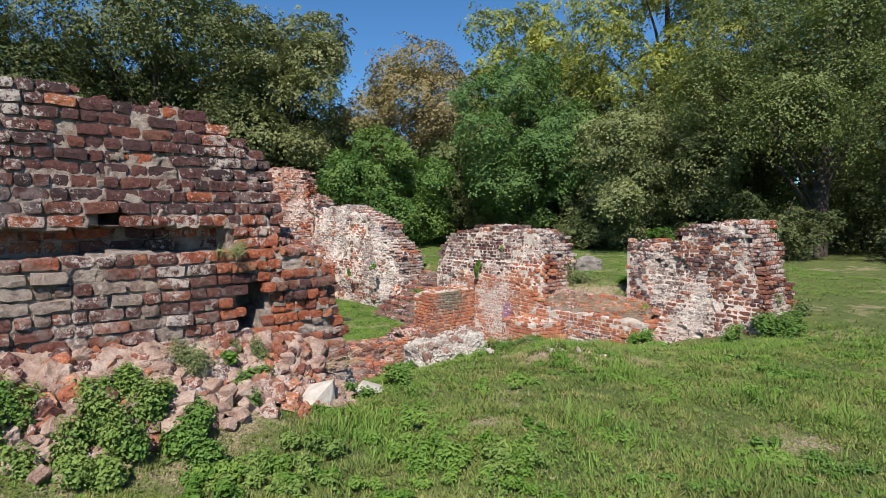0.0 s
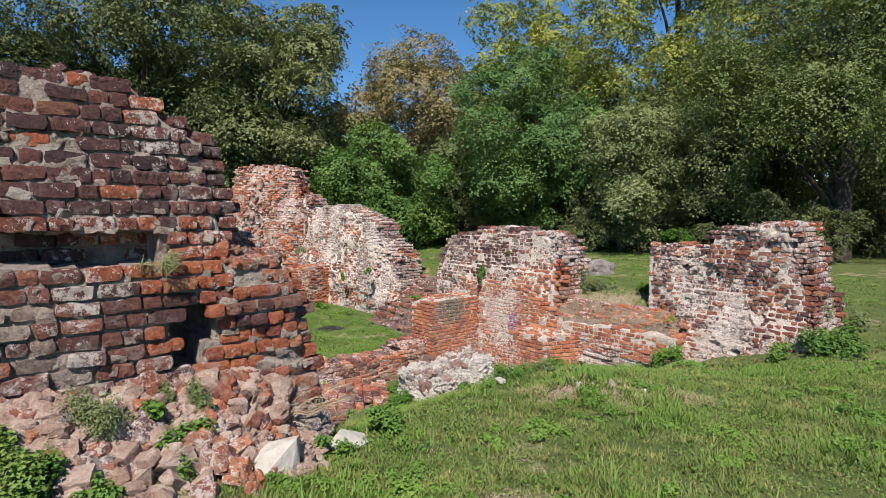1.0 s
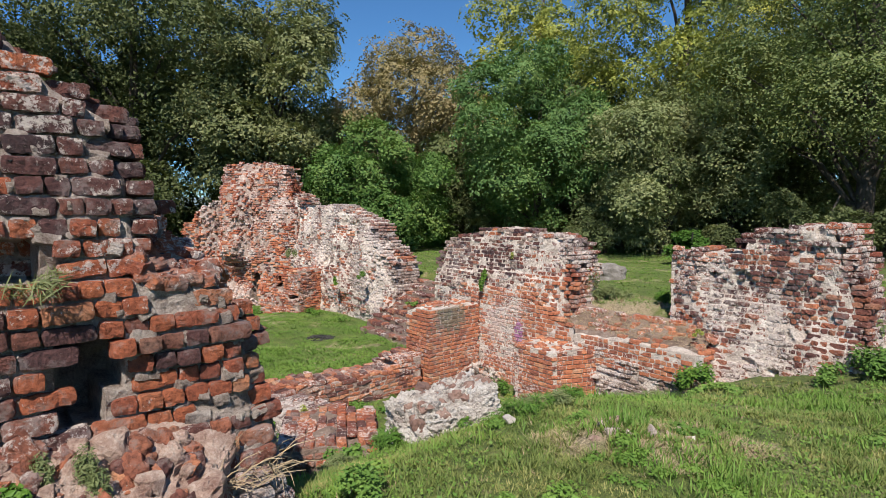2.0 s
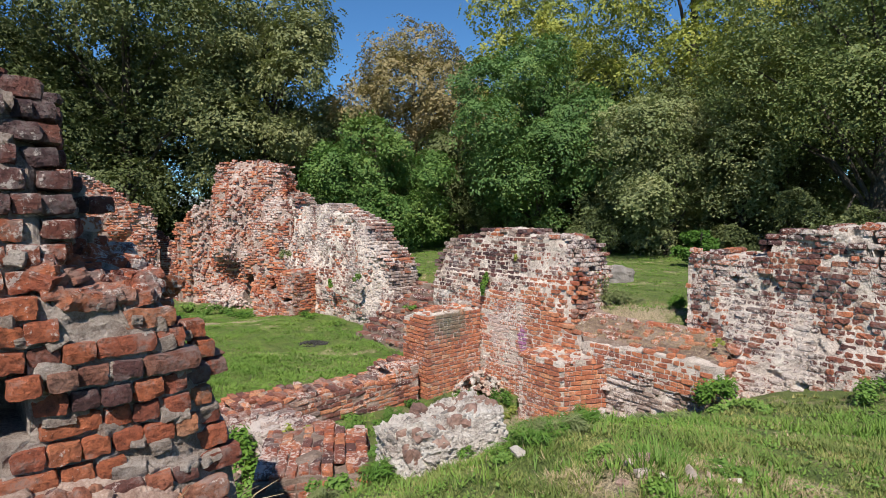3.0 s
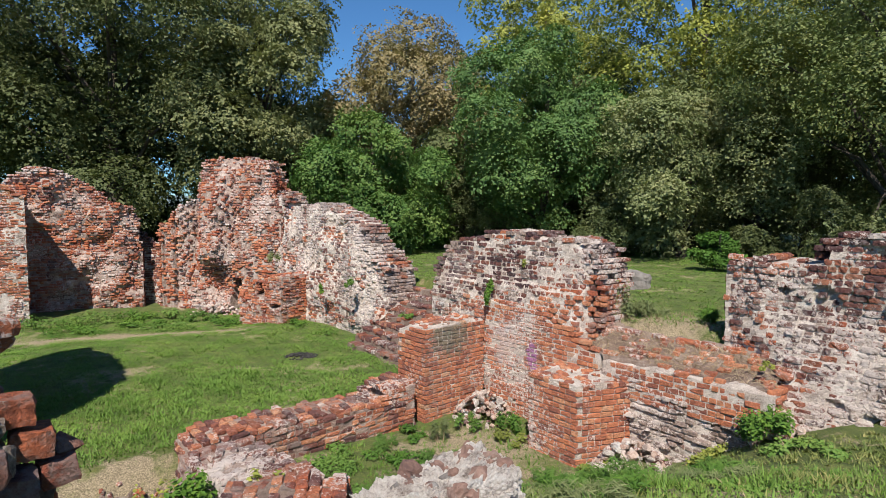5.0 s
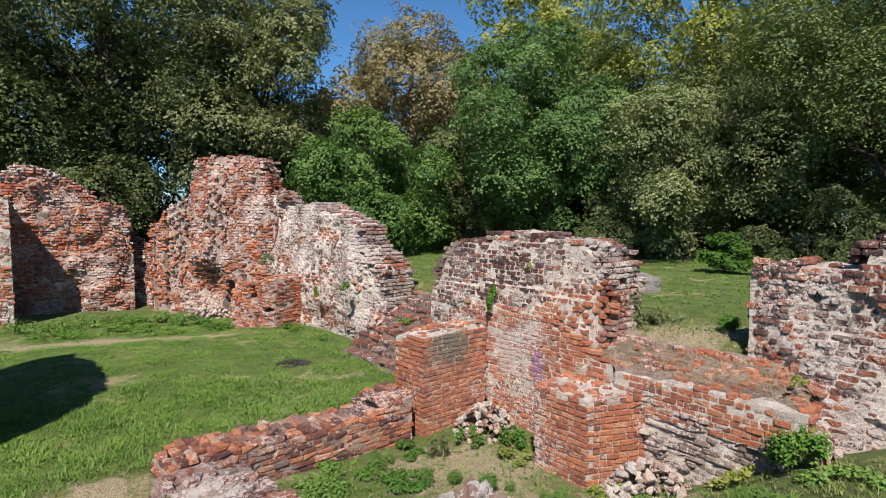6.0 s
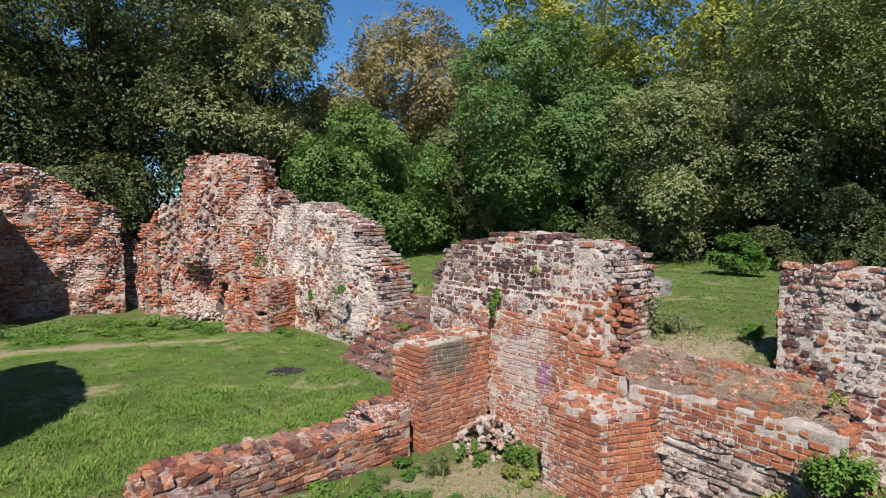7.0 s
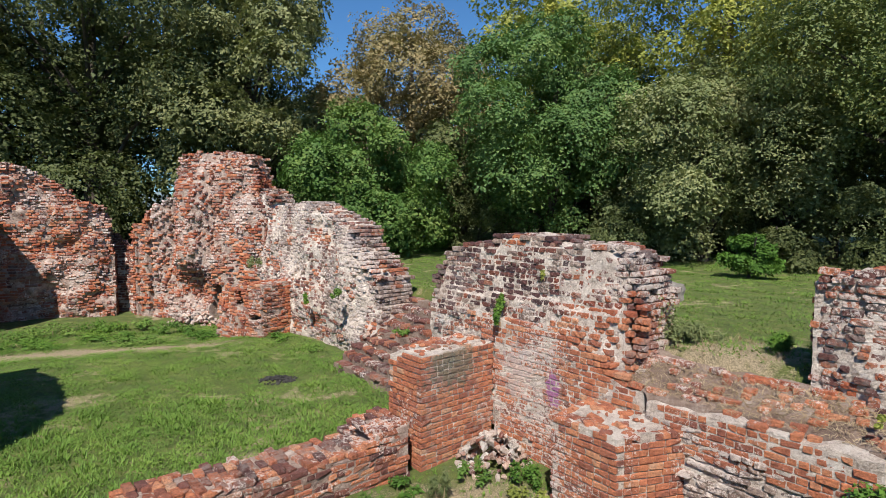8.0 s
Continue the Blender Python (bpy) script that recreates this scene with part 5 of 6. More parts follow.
tree("dark broadleaf tree in the wood", 19.0, 42, 14, 7.0, 0.2, LEAF_DARK, 70, 26000, 0.30, 54)
tree("dark broadleaf tree in the wood", 29.0, 43, 16, 8.0, 0.2, LEAF_DARK, 70, 26000, 0.32, 55)
tree("dark broadleaf tree in the wood", 27.0, 23, 16, 6.5, 0.2, LEAF_LOCUST, 80, 30000, 0.24, 56)
for k, (sx, sy, sh, sr, sm) in enumerate(((-6.5, 39, 3.6, 2.6, LEAF_DARK), (-9.5, 36, 2.2, 1.8, LEAF_OLIVE), (-1.2, 37.5, 2.4, 2.2, LEAF_BRIGHT), (2.0, 37.0, 3.4, 2.4, LEAF_DARK),
                                          (8.6, 32.0, 3.6, 2.4, LEAF_DARK), (9.9, 25.4, 1.7, 0.85, LEAF_BRIGHT), (12.6, 27.6, 2.0, 1.4, LEAF_DARK), (15.2, 25.0, 3.4, 2.2, LEAF_DARK),
                                          (19.5, 22.0, 3.8, 2.4, LEAF_DARK), (24.0, 19.0, 4.0, 2.6, LEAF_DARK), (14.5, 31.0, 5.0, 3.2, LEAF_DARK), (21.0, 28.5, 5.5, 3.4, LEAF_DARK),
                                          (-4.0, 33.0, 1.5, 1.1, LEAF_WEED), (-12.8, 35.0, 2.6, 1.8, LEAF_DARK), (-16.5, 37.0, 2.8, 2.2, LEAF_DARK), (-15.5, 33.0, 2.0, 1.4, LEAF_OLIVE), (12.0, 34.0, 5.5, 3.4, LEAF_DARK), (18.0, 33.0, 6.0, 3.8, LEAF_DARK), (25.0, 27.0, 6.0, 3.8, LEAF_DARK), (29.0, 20.0, 6.0, 3.8, LEAF_DARK), (5.0, 40.0, 5.5, 3.6, LEAF_DARK), (23.5, 23.0, 4.5, 2.8, LEAF_DARK), (31.0, 30.0, 8.0, 5.0, LEAF_DARK), (8.5, 37.5, 6.0, 3.4, LEAF_DARK), (14.0, 36.5, 6.0, 3.4, LEAF_DARK), (-0.5, 43.0, 7.0, 4.0, LEAF_DARK), (3.5, 43.5, 8.0, 4.0, LEAF_DARK), (-7.0, 43.0, 5.0, 3.2, LEAF_DARK))):
    tree("leafy shrub at the edge of the lawn", sx, sy, sh, sr, 0.0, sm, 34, 8000, 0.12, 70 + k, "shrubs at the lawn edge", name="shrub")

tree("dark green broadleaf tree far behind the court", -25.0, 44, 21, 7.0, 2.0, LEAF_DARK, 80, 30000, 0.28, 62)
tree("dark green broadleaf tree far behind the court", -26.0, 52, 17, 7.5, 2.0, LEAF_DARK, 70, 22000, 0.34, 58)
tree("dark green broadleaf tree far behind the court", -10.5, 53, 13, 5.0, 1.0, LEAF_DARK, 60, 16000, 0.34, 59)
tree("dark green broadleaf tree far behind the court", -38.0, 46, 18, 8.0, 2.0, LEAF_DARK, 70, 22000, 0.34, 60)


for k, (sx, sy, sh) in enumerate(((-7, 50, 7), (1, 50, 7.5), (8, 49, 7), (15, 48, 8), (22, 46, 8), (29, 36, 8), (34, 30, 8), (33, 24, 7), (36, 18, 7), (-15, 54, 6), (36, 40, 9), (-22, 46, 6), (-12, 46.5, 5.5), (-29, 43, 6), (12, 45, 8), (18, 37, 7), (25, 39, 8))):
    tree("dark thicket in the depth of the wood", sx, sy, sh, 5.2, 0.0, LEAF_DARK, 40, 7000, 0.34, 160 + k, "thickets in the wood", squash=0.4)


# ---- grass and weeds ----
def clear_of_walls(x, y):
    """True where grass can grow."""
    a, n = plan_an(x, y)
    bad = (n > 8.5) & (a > 5.2) & (a < 6.75)
    bad |= (n < 0.02) & (n > -0.62) & (a > -2.1) & (a < 6.0)
    bad |= (n < 0.0) & (n > -1.4) & (a > -2.1) & (a < 2.6)
    bad |= (n < 0.1) & (n > -1.75) & (a > 4.85) & (a < 8.3)
    bad |= (a > -1.05) & (a < -0.05) & (n > 0) & (n < 8.05)
    bad |= (a > 0.2) & (a < 2.8) & (n > 5.55) & (n < 6.65)
    bad |= (x > -2.2) & (x < -0.8) & (y > 9.9) & (y < 11.7)
    bad |= (a > 1.85) & (a < 3.0) & (n > 0) & (n < 1.05)
    bad |= (n < -0.5) & (n > -2.0) & (a < -4.9) & (a > -13.6)
    bad |= (a > -5.5) & (a < -2.0) & (n < 0.38) & (n > -2.2)
    bad |= (a > 6.7) & (a < 7.25) & (n > 9.0) & (n < 12.5) & (waves(x, y, 6.0, 9) > -0.4)
    bad |= np.hypot((x - 0.0), (y - 9.75)) < 0.5
    bad |= np.hypot((x + 3.84) / 0.5, (y - 20.4) / 0.38) < 0.9
    bad |= (np.hypot((x - 1.9) / 0.75, (y - 7.85) / 0.32) + 0.5 * waves(x, y, 7.0, 12) < 0.42)
    bad |= (np.hypot((x - 0.4) / 0.5, (y - 5.6) / 0.25) + 0.4 * waves(x, y, 6.0, 13) < 0.6)
    bad |= (np.hypot((x + 3.4) / 0.9, (y - 3.7) / 0.3) + 0.4 * waves(x, y, 6.0, 14) < 0.7)
    pl = math.hypot(PATH_TO[0] - PATH_FROM[0], PATH_TO[1] - PATH_FROM[1])
    ex, ey = (PATH_TO[0] - PATH_FROM[0]) / pl, (PATH_TO[1] - PATH_FROM[1]) / pl
    along, off = (x - PATH_FROM[0]) * ex + (y - PATH_FROM[1]) * ey, (y - PATH_FROM[1]) * ex - (x - PATH_FROM[0]) * ey
    bad |= (along > 0) & (along < pl) & (np.abs(off) + 0.22 * waves(x, y, 5.0, 15) < 0.33)
    return ~bad


def grass(label, count, box, keep, h0, h1, width, seed, patch=0.0, material=None, name="grass", lean=0.5, spread=0.018):
    """Blades of grass over part of the ground, as one mass."""
    rng = np.random.RandomState(seed)
    per = 7
    m = count // per
    x, y = rng.uniform(box[0], box[1], m), rng.uniform(box[2], box[3], m)
    ok = keep(x, y) & clear_of_walls(x, y)
    dens = 0.5 + 0.5 * waves(x, y, 2.4, seed + 1) + 0.35 * waves(x, y, 7.0, seed + 2)
    ok &= (rng.rand(m) < np.clip(dens + 0.75 - patch, 0.10, 1))
    x, y, dens = x[ok], y[ok], np.clip(dens[ok], 0, 1)
    hump = np.clip(0.75 + 0.45 * waves(x, y, 4.5, seed + 5) + 0.25 * waves(x, y, 11.0, seed + 6), 0.45, 1.5)
    tall = (0.6 + 0.4 * dens) * hump * rng.uniform(0.7, 1.25, len(x))
    x, y, tall = np.repeat(x, per), np.repeat(y, per), np.repeat(tall, per)
    n = len(x)
    ang = rng.uniform(0, 6.283, n)
    off = np.abs(rng.normal(0, spread, n))
    x, y = x + np.cos(ang) * off, y + np.sin(ang) * off
    z = ground_z(x, y) - 0.008
    h = rng.uniform(h0, h1, n) * tall
    out = np.clip(rng.normal(lean, 0.35, n), 0.0, 1.6)
    lx, ly = np.cos(ang) * out * h, np.sin(ang) * out * h
    wd = 1.35 * width * rng.uniform(0.6, 1.3, n)
    base = np.stack([x, y, z], -1)
    side = np.stack([-np.sin(ang) * wd, np.cos(ang) * wd, np.zeros(n)], -1) * 0.5
    tip = base + np.stack([lx, ly, h * 0.9], -1)
    v = np.stack([base - side, base + side, tip], 1).reshape(-1, 3)
    ob = new(name, mesh_from(name, v, np.arange(3 * n).reshape(n, 3), material or GRASS))
    return tagged(ob, label, "grass", kind="stuff")


def plan_box(a0, a1, n0, n1):
    def keep(x, y):
        a, n = plan_an(x, y)
        return (a > a0) & (a < a1) & (n > n0) & (n < n1)
    return keep


def front_lawn(x, y):
    a, n = plan_an(x, y)
    return (a > 5.0) & ((n < 8.6) | (a > 6.7)) & (n > -0.7) & (y > 1.0)


grass("short mixed green grass of the front lawn", 430000, (-5.0, 8.5, 2.0, 9.5), front_lawn, 0.035, 0.105, 0.0095, 101, 0.10, lean=0.8, spread=0.03)
grass("short mixed green grass of the front lawn", 70000, (-2, 12, 9.0, 16), front_lawn, 0.04, 0.11, 0.015, 102, 0.1, lean=0.8, spread=0.03)
grass("longer uneven tufts through the front lawn", 120000, (-4.0, 9.0, 3.0, 11.0), front_lawn, 0.07, 0.17, 0.012, 113, 0.85, LUSH, lean=0.6, spread=0.05)
grass("grass on the slope and in the sunken cell", 75000, (-8, 8, 8, 18), plan_box(0.0, 5.1, 0.0, 8.5), 0.05, 0.13, 0.014, 103, 0.1, LUSH)
grass("mown grass of the court lawn", 420000, (-16, 3, 11, 30), plan_box(-16, -1.0, -0.55, 9.5), 0.035, 0.085, 0.017, 104, -0.7, LUSH, lean=0.9, spread=0.12)
grass("longer grass of the court lawn near its footings", 60000, (-9, 1, 9, 19), plan_box(-5.5, -0.75, 1.5, 9.5), 0.06, 0.15, 0.02, 109, 0.1, LUSH, lean=0.7, spread=0.10)
grass("thin grass at the broken end of the footing wall", 6000, (-7, 0, 9, 15), plan_box(-0.9, 0.2, 6.5, 8.4), 0.04, 0.11, 0.014, 112, 0.3, LUSH)
grass("mown grass of the back lawn", 170000, (-8, 14, 14, 37), lambda x, y: plan_an(x, y)[1] < -0.9, 0.03, 0.08, 0.022, 105, -0.7, LUSH, lean=1.0, spread=0.2)
grass("mown grass of the lawn beside the wood", 60000, (6, 24, 3, 27), lambda x, y: (plan_an(x, y)[0] > 8.0), 0.03, 0.09, 0.018, 106, 0.05)
grass("dry grass on the bank between the walls", 9000, (2, 8, 12, 20), plan_box(2.4, 5.0, -2.6, -0.6), 0.04, 0.16, 0.008, 107, 0.1, STRAW, "dry_grass", 0.9)
grass("dry straw on the low mound in the lawn", 14000, (0.7, 3.0, 7.2, 8.5), lambda x, y: np.hypot((x - 1.85) / 1.1, (y - 7.85) / 0.55) + 0.3 * waves(x, y, 5.0, 19) < 1.0, 0.03, 0.09, 0.006, 109, -0.3, STRAW, "dry_grass", 1.2)
grass("dry stalks among the lawn grass", 16000, (-5, 9, 1.5, 12), front_lawn, 0.03, 0.10, 0.006, 108, 0.3, STRAW, "dry_grass", 1.0)


def clover(label, count, box, keep, size, seed, material):
    """Small round leaves spread low through the grass."""
    rng = np.random.RandomState(seed)
    x, y = rng.uniform(box[0], box[1], count), rng.uniform(box[2], box[3], count)
    ok = keep(x, y) & clear_of_walls(x, y) & (waves(x, y, 2.1, seed) + 0.5 * waves(x, y, 6.0, seed + 1) + 0.3 * rng.normal(size=count) > 0.25)
    x, y = x[ok], y[ok]
    pts = np.stack([x, y, ground_z(x, y) + rng.uniform(0.015, 0.07, len(x))], -1)
    ob = new("clover", leaf_mesh("clover", pts, (0, -0.15, 1.0), size, rng, material, 0.8))
    return tagged(ob, label, "plant", kind="stuff")


clover("clover and small weeds spread through the lawn", 60000, (-4, 9, 2.0, 11), front_lawn, 0.024, 121, LUSH)
clover("clover and small weeds spread through the lawn", 12000, (-4, 9, 2.0, 11), front_lawn, 0.034, 122, LEAF_WEED)
clover("small weeds spread through the court lawn", 70000, (-14, 3, 11, 28), plan_box(-14, -1.0, 0, 9.5), 0.032, 123, LUSH)


def stalks(label, a0, a1, n0, n1, z_of, count, ln, seed, material=None):
    """Loose dry stalks lying and standing on a ledge."""
    rng = np.random.RandomState(seed)
    a, n = rng.uniform(a0, a1, count), rng.uniform(n0, n1, count)
    base = np.array([(*world_xy(a[i], n[i]), z_of(a[i], n[i])) for i in range(count)])
    way = rng.normal(size=(count, 3)) * np.array([1, 1, 0.45])
    way[:, 2] = np.abs(way[:, 2])
    way *= (ln * rng.uniform(0.4, 1.2, count) / np.linalg.norm(way, axis=1))[:, None]
    side = np.cross(way, rng.normal(size=(count, 3)))
    side *= (0.0035 / np.linalg.norm(side, axis=1))[:, None]
    mid = base + way * 0.55 + np.array([0, 0, 0.02])
    tip = base + way + np.array([0, 0, -0.03])
    v = np.stack([base - side, base + side, mid + side, mid - side, mid - side, mid + side, tip + side * 0.3, tip - side * 0.3], 1).reshape(-1, 3)
    ob = new("dry_grass", mesh_from("dry_grass", v, np.arange(8 * count).reshape(2 * count, 4), material or STRAW))
    return tagged(ob, label, "grass", kind="stuff")


stalks("dry stalks matted on the wall's ledge", 2.6, 5.9, -0.6, 0.0, lambda a, n: -0.50 + 0.55 * (0.08 - n), 1500, 0.16, 111)
stalks("dry stalks at the broken foot of the near wall", 6.5, 6.9, 8.6, 9.6, lambda a, n: 0.25, 260, 0.4, 112)


def plant(label, x, y, z, rx, ry, h, leaves, size, material, seed, name="weed", group="weeds round the ruin", up=0.8, stems=4, aspect=0.6):
    """A low plant: some stems and a loose hump of leaves."""
    rng = np.random.RandomState(seed)
    root = thing(name, Matrix.Translation((x, y, z)), label, "plant", group)
    lobes = max(3, int(6 * (rx + ry) / 0.6))
    ca, cr = rng.uniform(0, 6.283, lobes), np.sqrt(rng.rand(lobes))
    centres = np.stack([rx * cr * np.cos(ca), ry * cr * np.sin(ca), h * rng.uniform(0.3, 0.85, lobes) * (1 - 0.4 * cr)], -1)
    pick = rng.randint(lobes, size=leaves)
    out = rng.normal(size=(leaves, 3))
    out /= np.linalg.norm(out, axis=1)[:, None]
    pts = centres[pick] + out * np.array([rx, ry, h]) * 0.36 * rng.uniform(0.3, 1.0, (leaves, 1))
    lift = np.array([float(g) for g in ground_z(x + pts[:, 0], y + pts[:, 1])]) - z if abs(float(ground_z(x, y)) - z) < 0.12 else np.zeros(leaves)
    pts[:, 2] = np.maximum(pts[:, 2], 0.01) + lift
    part("foliage", leaf_mesh("foliage", pts, out * 0.5 + np.array([0, -0.1, up]), size, rng, material, aspect), root)
    for k in range(min(stems, lobes)):
        c = centres[k]
        v, f = tube([(c[0] * 0.5, c[1] * 0.5, -0.03 + (lift.mean() if leaves else 0)), (c[0] * 0.8, c[1] * 0.8, c[2] * 0.6), tuple(c)], [0.006, 0.005, 0.003], 4)
        part("stem", mesh_from("stem", v, f, STRAW), root)
    return root


def ground_plant(label, x, y, *rest, **more):
    return plant(label, x, y, float(ground_z(x, y)), *rest, **more)


for k, (px, py, pr, ph) in enumerate(((-2.8, 4.75, 0.44, 0.55), (-2.3, 4.6, 0.36, 0.42), (-3.25, 4.7, 0.44, 0.5), (-3.75, 4.55, 0.4, 0.5), (-2.9, 4.3, 0.4, 0.36), (-2.45, 5.05, 0.34, 0.5), (-3.5, 4.25, 0.36, 0.32), (-3.1, 5.1, 0.3, 0.5))):
    ground_plant("bushy green nettles at the foot of the near wall", px, py, pr, 0.8 * pr, ph, 3000, 0.040, LEAF_WEED if k % 2 else LEAF_NETTLE, 201 + k, up=0.5, stems=7)
brng = np.random.RandomState(83)
for k in range(46):
    px, py = brng.uniform(-2.0, 0.9), brng.uniform(3.5, 5.4)
    if px < -1.0 and py > 4.9:
        continue
    pr = brng.uniform(0.12, 0.28)
    ground_plant("broad-leaved weeds low in the lawn", px, py, pr, 0.8 * pr, brng.uniform(0.12, 0.24), int(2600 * pr), brng.uniform(0.035, 0.06), (LEAF_NETTLE, LEAF_BRIGHT, LUSH)[k % 3], 800 + k, up=0.5, stems=2, aspect=0.45)
for k, (px, py, pr, ph, pc, sz, pm) in enumerate(((-3.35, 5.35, 0.3, 0.42, 1500, 0.032, LEAF_OLIVE), (-2.55, 5.75, 0.22, 0.4, 1000, 0.03, LEAF_OLIVE), (-4.1, 4.75, 0.35, 0.45, 1500, 0.035, LEAF_OLIVE),
                                                   (-1.95, 5.75, 0.26, 0.3, 900, 0.04, LEAF_WEED), (-1.1, 6.35, 0.3, 0.25, 900, 0.04, LEAF_WEED), (-0.75, 7.1, 0.3, 0.3, 900, 0.045, LEAF_WEED), (-1.5, 6.75, 0.2, 0.35, 500, 0.04, LEAF_OLIVE))):
    ground_plant("grey-green weeds among the fallen rubble", px, py, pr, pr, ph, pc, sz, pm, 240 + k)
wrng = np.random.RandomState(77)
for k in range(90):
    wx, wy = wrng.uniform(-2.5, 7.0), wrng.uniform(2.4, 10.5)
    wa, wn_ = plan_an(wx, wy)
    if wa < 6.3 or not bool(clear_of_walls(np.array([wx]), np.array([wy]))[0]):
        continue
    ground_plant("low weeds spreading in the lawn", wx, wy, wrng.uniform(0.15, 0.4), wrng.uniform(0.12, 0.3), wrng.uniform(0.06, 0.14), int(wrng.uniform(250, 700)), 0.036,
                 LUSH if k % 3 else LEAF_WEED, 300 + k, stems=1)
for k, (pa, pn, pr, ph, pc, pm) in enumerate(((5.85, 0.42, 0.42, 0.6, 1500, LEAF_BRIGHT), (5.2, 0.45, 0.3, 0.25, 500, LEAF_YELLOW), (8.25, 0.25, 0.45, 0.45, 1200, LEAF_WEED),
                                              (8.6, -0.3, 0.5, 0.6, 1500, LEAF_WEED), (8.5, -0.9, 0.45, 0.5, 1100, LEAF_OLIVE), (8.9, -0.1, 0.5, 0.3, 900, LEAF_WEED),
                                              (0.75, 1.3, 0.26, 0.36, 420, LEAF_WEED), (1.42, 0.75, 0.3, 0.45, 650, LEAF_BRIGHT), (1.75, 1.2, 0.28, 0.3, 500, LEAF_YELLOW),
                                              (0.25, 2.5, 0.35, 0.2, 500, LEAF_BRIGHT), (1.0, 3.3, 0.6, 0.16, 1200, LEAF_BRIGHT), (0.5, 4.2, 0.6, 0.16, 1200, LEAF_WEED),
                                              (1.9, 4.2, 0.5, 0.14, 800, LEAF_WEED), (3.6, 1.1, 0.25, 0.2, 300, LEAF_YELLOW), 
                                              (1.15, 7.2, 0.4, 0.95, 800, LEAF_YELLOW), (2.6, 7.2, 0.35, 0.4, 700, LEAF_WEED), (6.6, 1.2, 0.5, 0.14, 700, LEAF_WEED), (4.6, 6.9, 0.3, 0.3, 500, LEAF_WEED),
                                              (-5.3, 0.2, 0.4, 0.2, 500, LEAF_BRIGHT), (-9.2, 0.25, 0.5, 0.25, 600, LEAF_BRIGHT), (-7.2, 0.05, 0.3, 0.25, 300, LEAF_WEED))):
    ground_plant("leafy green weeds growing by the brickwork", *world_xy(pa, pn), pr, pr, ph, pc, 0.06, pm, 400 + k)
for k, (px, py, pr, ph) in enumerate(((-10.5, 27.4, 0.7, 0.4), (-12.0, 27.0, 0.8, 0.45), (-9.3, 26.7, 0.6, 0.45), (-11.2, 25.8, 0.9, 0.3), (-13.2, 26.2, 0.9, 0.5), (-8.2, 25.9, 0.7, 0.3),
                                      (-14.2, 25.2, 0.9, 0.5), (-12.6, 24.3, 0.9, 0.3), (-9.8, 25.0, 0.8, 0.25))):
    ground_plant("green weeds along the end of the court", px, py, pr, pr * 0.7, ph, 900, 0.08, LEAF_BRIGHT if k % 2 else LEAF_WEED, 500 + k)
trng = np.random.RandomState(81)
for k in range(26):
    pa, pn = trng.uniform(5.0, 6.5), trng.uniform(1.2, 7.6)
    ground_plant("taller grass on the edge of the slope", *world_xy(pa, pn), trng.uniform(0.25, 0.45), trng.uniform(0.2, 0.3), trng.uniform(0.16, 0.32), 700, 0.11,
                 (LEAF_WEED, LEAF_OLIVE, LEAF_BRIGHT)[k % 3], 700 + k, aspect=0.09, stems=1)
for pa, pn in ((1.6, 2.7), (0.5, 3.1), (2.4, 2.3), (3.3, 2.0), (3.9, 3.0)):
    ground_plant("long grass tuft in the cell", *world_xy(pa, pn), 0.3, 0.26, 0.3, 600, 0.13, LEAF_WEED, 530 + int(10 * pa), aspect=0.09)
ground_plant("tall grass tuft in the cell", *world_xy(0.9, 2.1), 0.22, 0.22, 0.5, 500, 0.16, LEAF_OLIVE, 520, aspect=0.08)
ground_plant("long grass tuft on the bank", *world_xy(2.9, -1.5), 0.5, 0.35, 0.4, 1500, 0.16, LEAF_OLIVE, 521, aspect=0.09)
ground_plant("long grass tuft on the bank", *world_xy(4.3, -1.75), 0.35, 0.3, 0.36, 1200, 0.16, LEAF_BRIGHT, 522, aspect=0.09)
ground_plant("tangle of weeds beside the wall end", *world_xy(2.75, -1.0), 0.25, 0.25, 0.8, 900, 0.05, LEAF_OLIVE, 523)
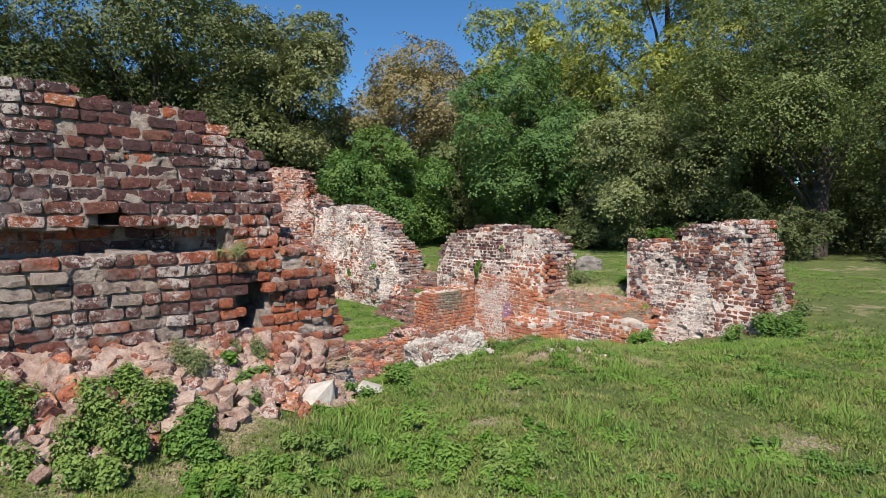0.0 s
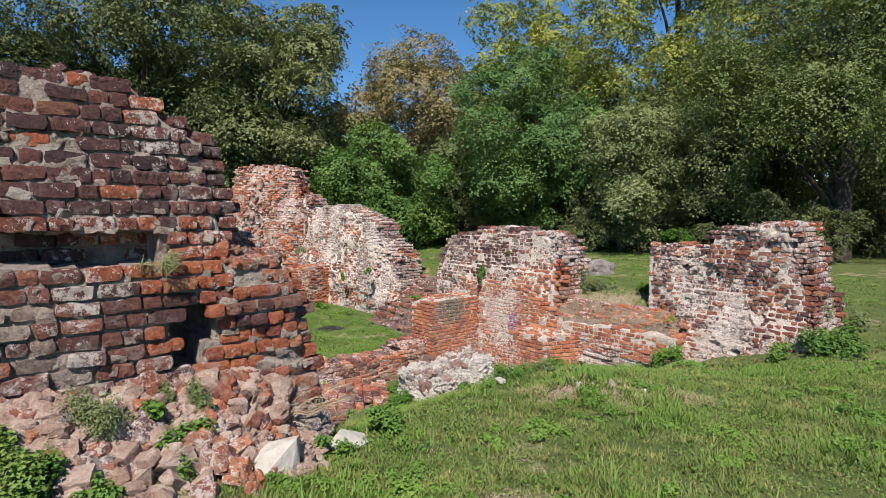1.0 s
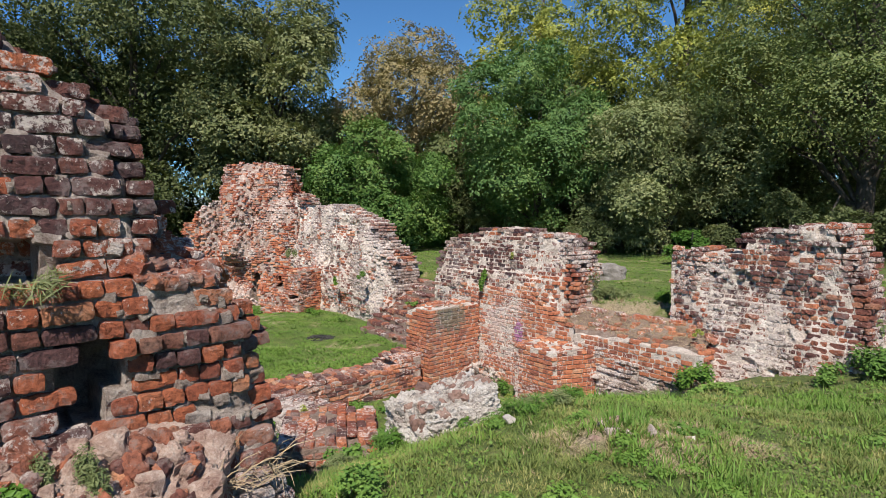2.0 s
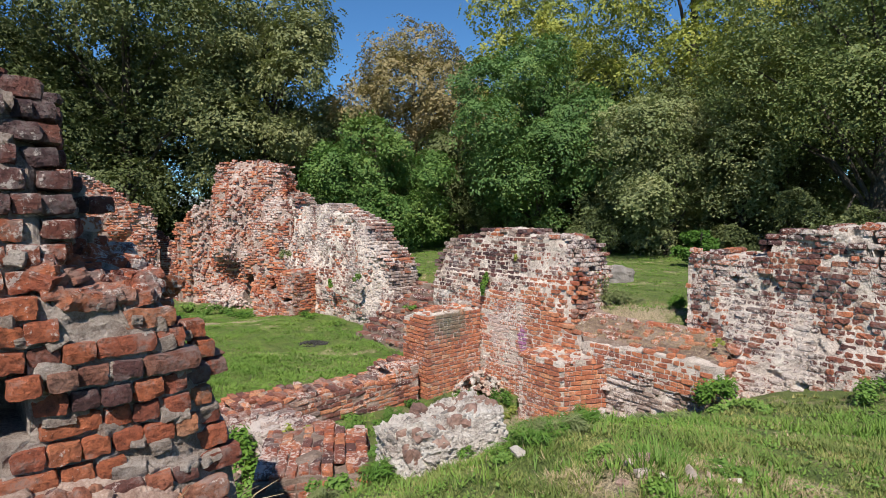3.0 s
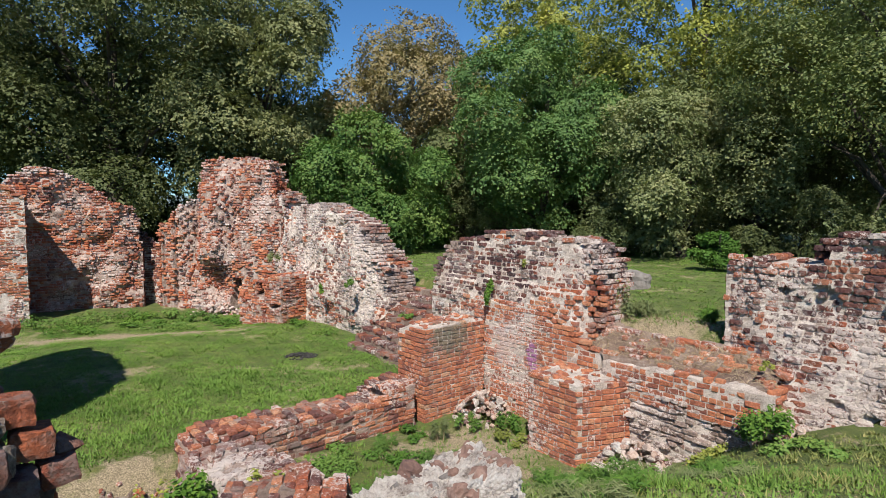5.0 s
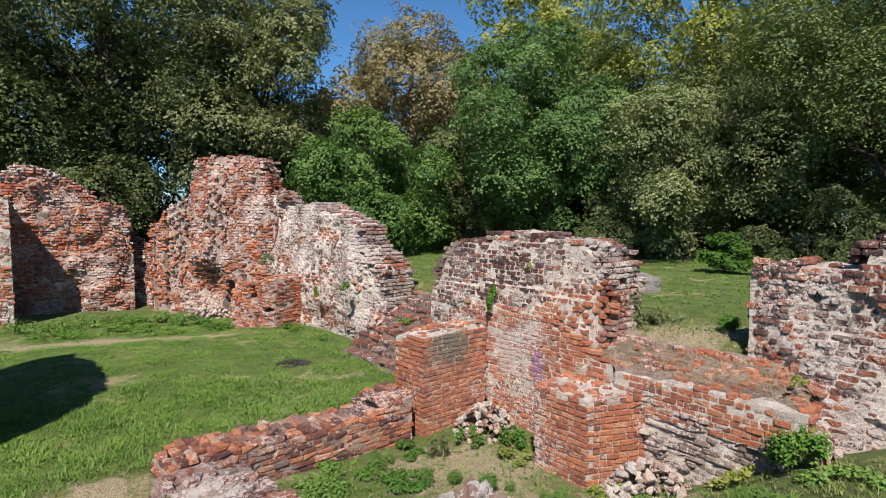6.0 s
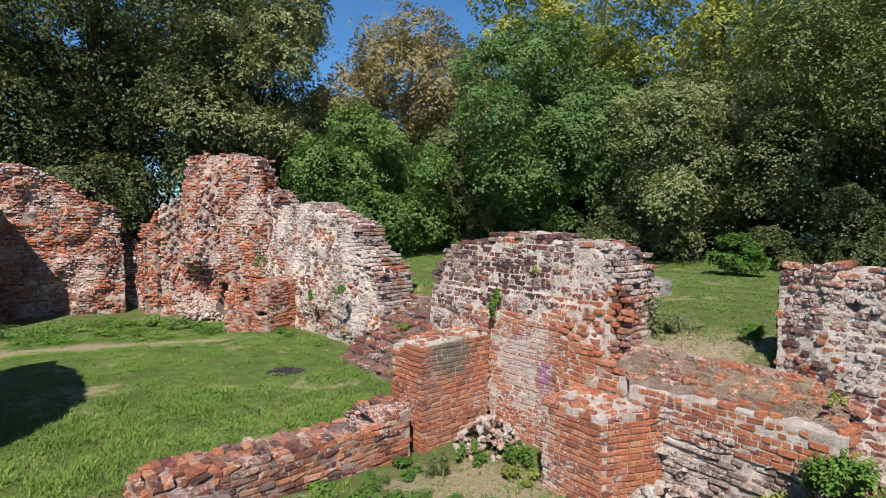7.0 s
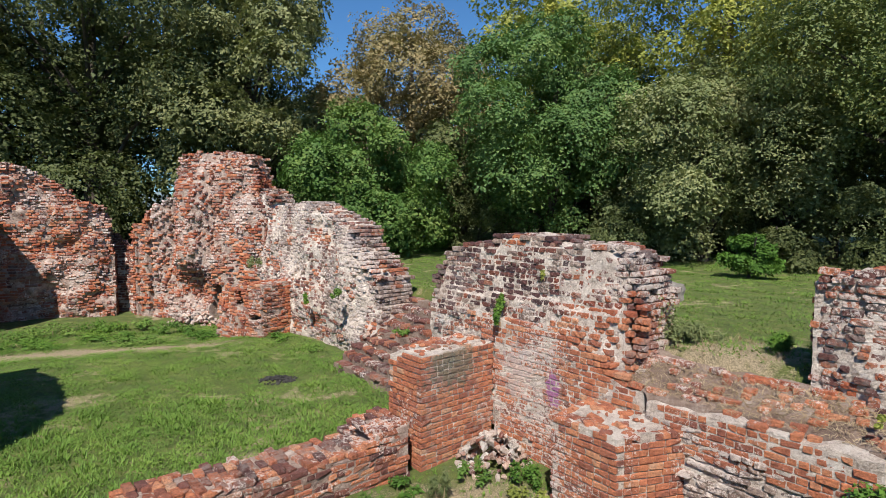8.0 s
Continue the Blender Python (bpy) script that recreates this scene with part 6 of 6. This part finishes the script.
plant("leafy green seedling bush rooted in rubble beside the cross wall", -2.75, 11.75, -1.72, 0.5, 0.42, 0.72, 900, 0.085, LEAF_BRIGHT, 530)
plant("yellow-green seedling bush rooted in rubble beside the cross wall", -2.2, 12.0, -1.62, 0.3, 0.26, 0.62, 420, 0.085, LEAF_YELLOW, 531)
# plants rooted in the walls
for k, (pa, pn, pz, pr, ph, pc, sz, pm, asp, lab) in enumerate((
        (6.62, 10.0, 1.66, 0.24, 0.14, 150, 0.2, LEAF_OLIVE, 0.04, "spiky dry plant rooted on the wall's ledge"),
        (6.84, 10.75, 0.45, 0.42, 0.45, 3200, 0.034, LEAF_OLIVE, 0.3, "grey-green bushy herb at the wall's foot"),
        (6.86, 9.95, 0.42, 0.22, 0.45, 2600, 0.032, LEAF_OLIVE, 0.3, "grey-green bushy herb at the wall's foot"),
        (6.85, 10.35, 0.52, 0.2, 0.2, 300, 0.05, LEAF_BRIGHT, 0.6, "green weed in the wall's rubble foot"),
        (0.12, 0.06, 0.05, 0.16, 0.55, 300, 0.075, LEAF_BRIGHT, 0.7, "ivy hanging on the brick face"),
        (0.95, -0.25, 0.95, 0.12, 0.22, 90, 0.06, LEAF_YELLOW, 0.6, "yellow-green seedling in the brickwork"),
        (5.75, -0.1, -0.2, 0.14, 0.14, 160, 0.05, LEAF_YELLOW, 0.6, "yellow-green weed in the brickwork"),
        (-8.2, -0.15, -0.65, 0.2, 0.35, 220, 0.08, LEAF_BRIGHT, 0.6, "green weed in the pale wall"),
        (-6.0, -0.1, -0.2, 0.25, 0.3, 260, 0.07, LEAF_WEED, 0.6, "green weed in the pale wall"),
        (-4.2, -0.9, -1.0, 0.3, 0.2, 260, 0.07, LEAF_WEED, 0.6, "green weed on the worn steps"),
        (-11.3, 0.1, 0.2, 0.35, 0.45, 400, 0.07, LEAF_OLIVE, 0.6, "green weed in the red wall"))):
    plant(lab, *world_xy(pa, pn), pz, pr, pr * 0.6, ph, pc, sz, pm, 600 + k, "wall_plant", "plants rooted in the walls", aspect=asp, up=0.3)
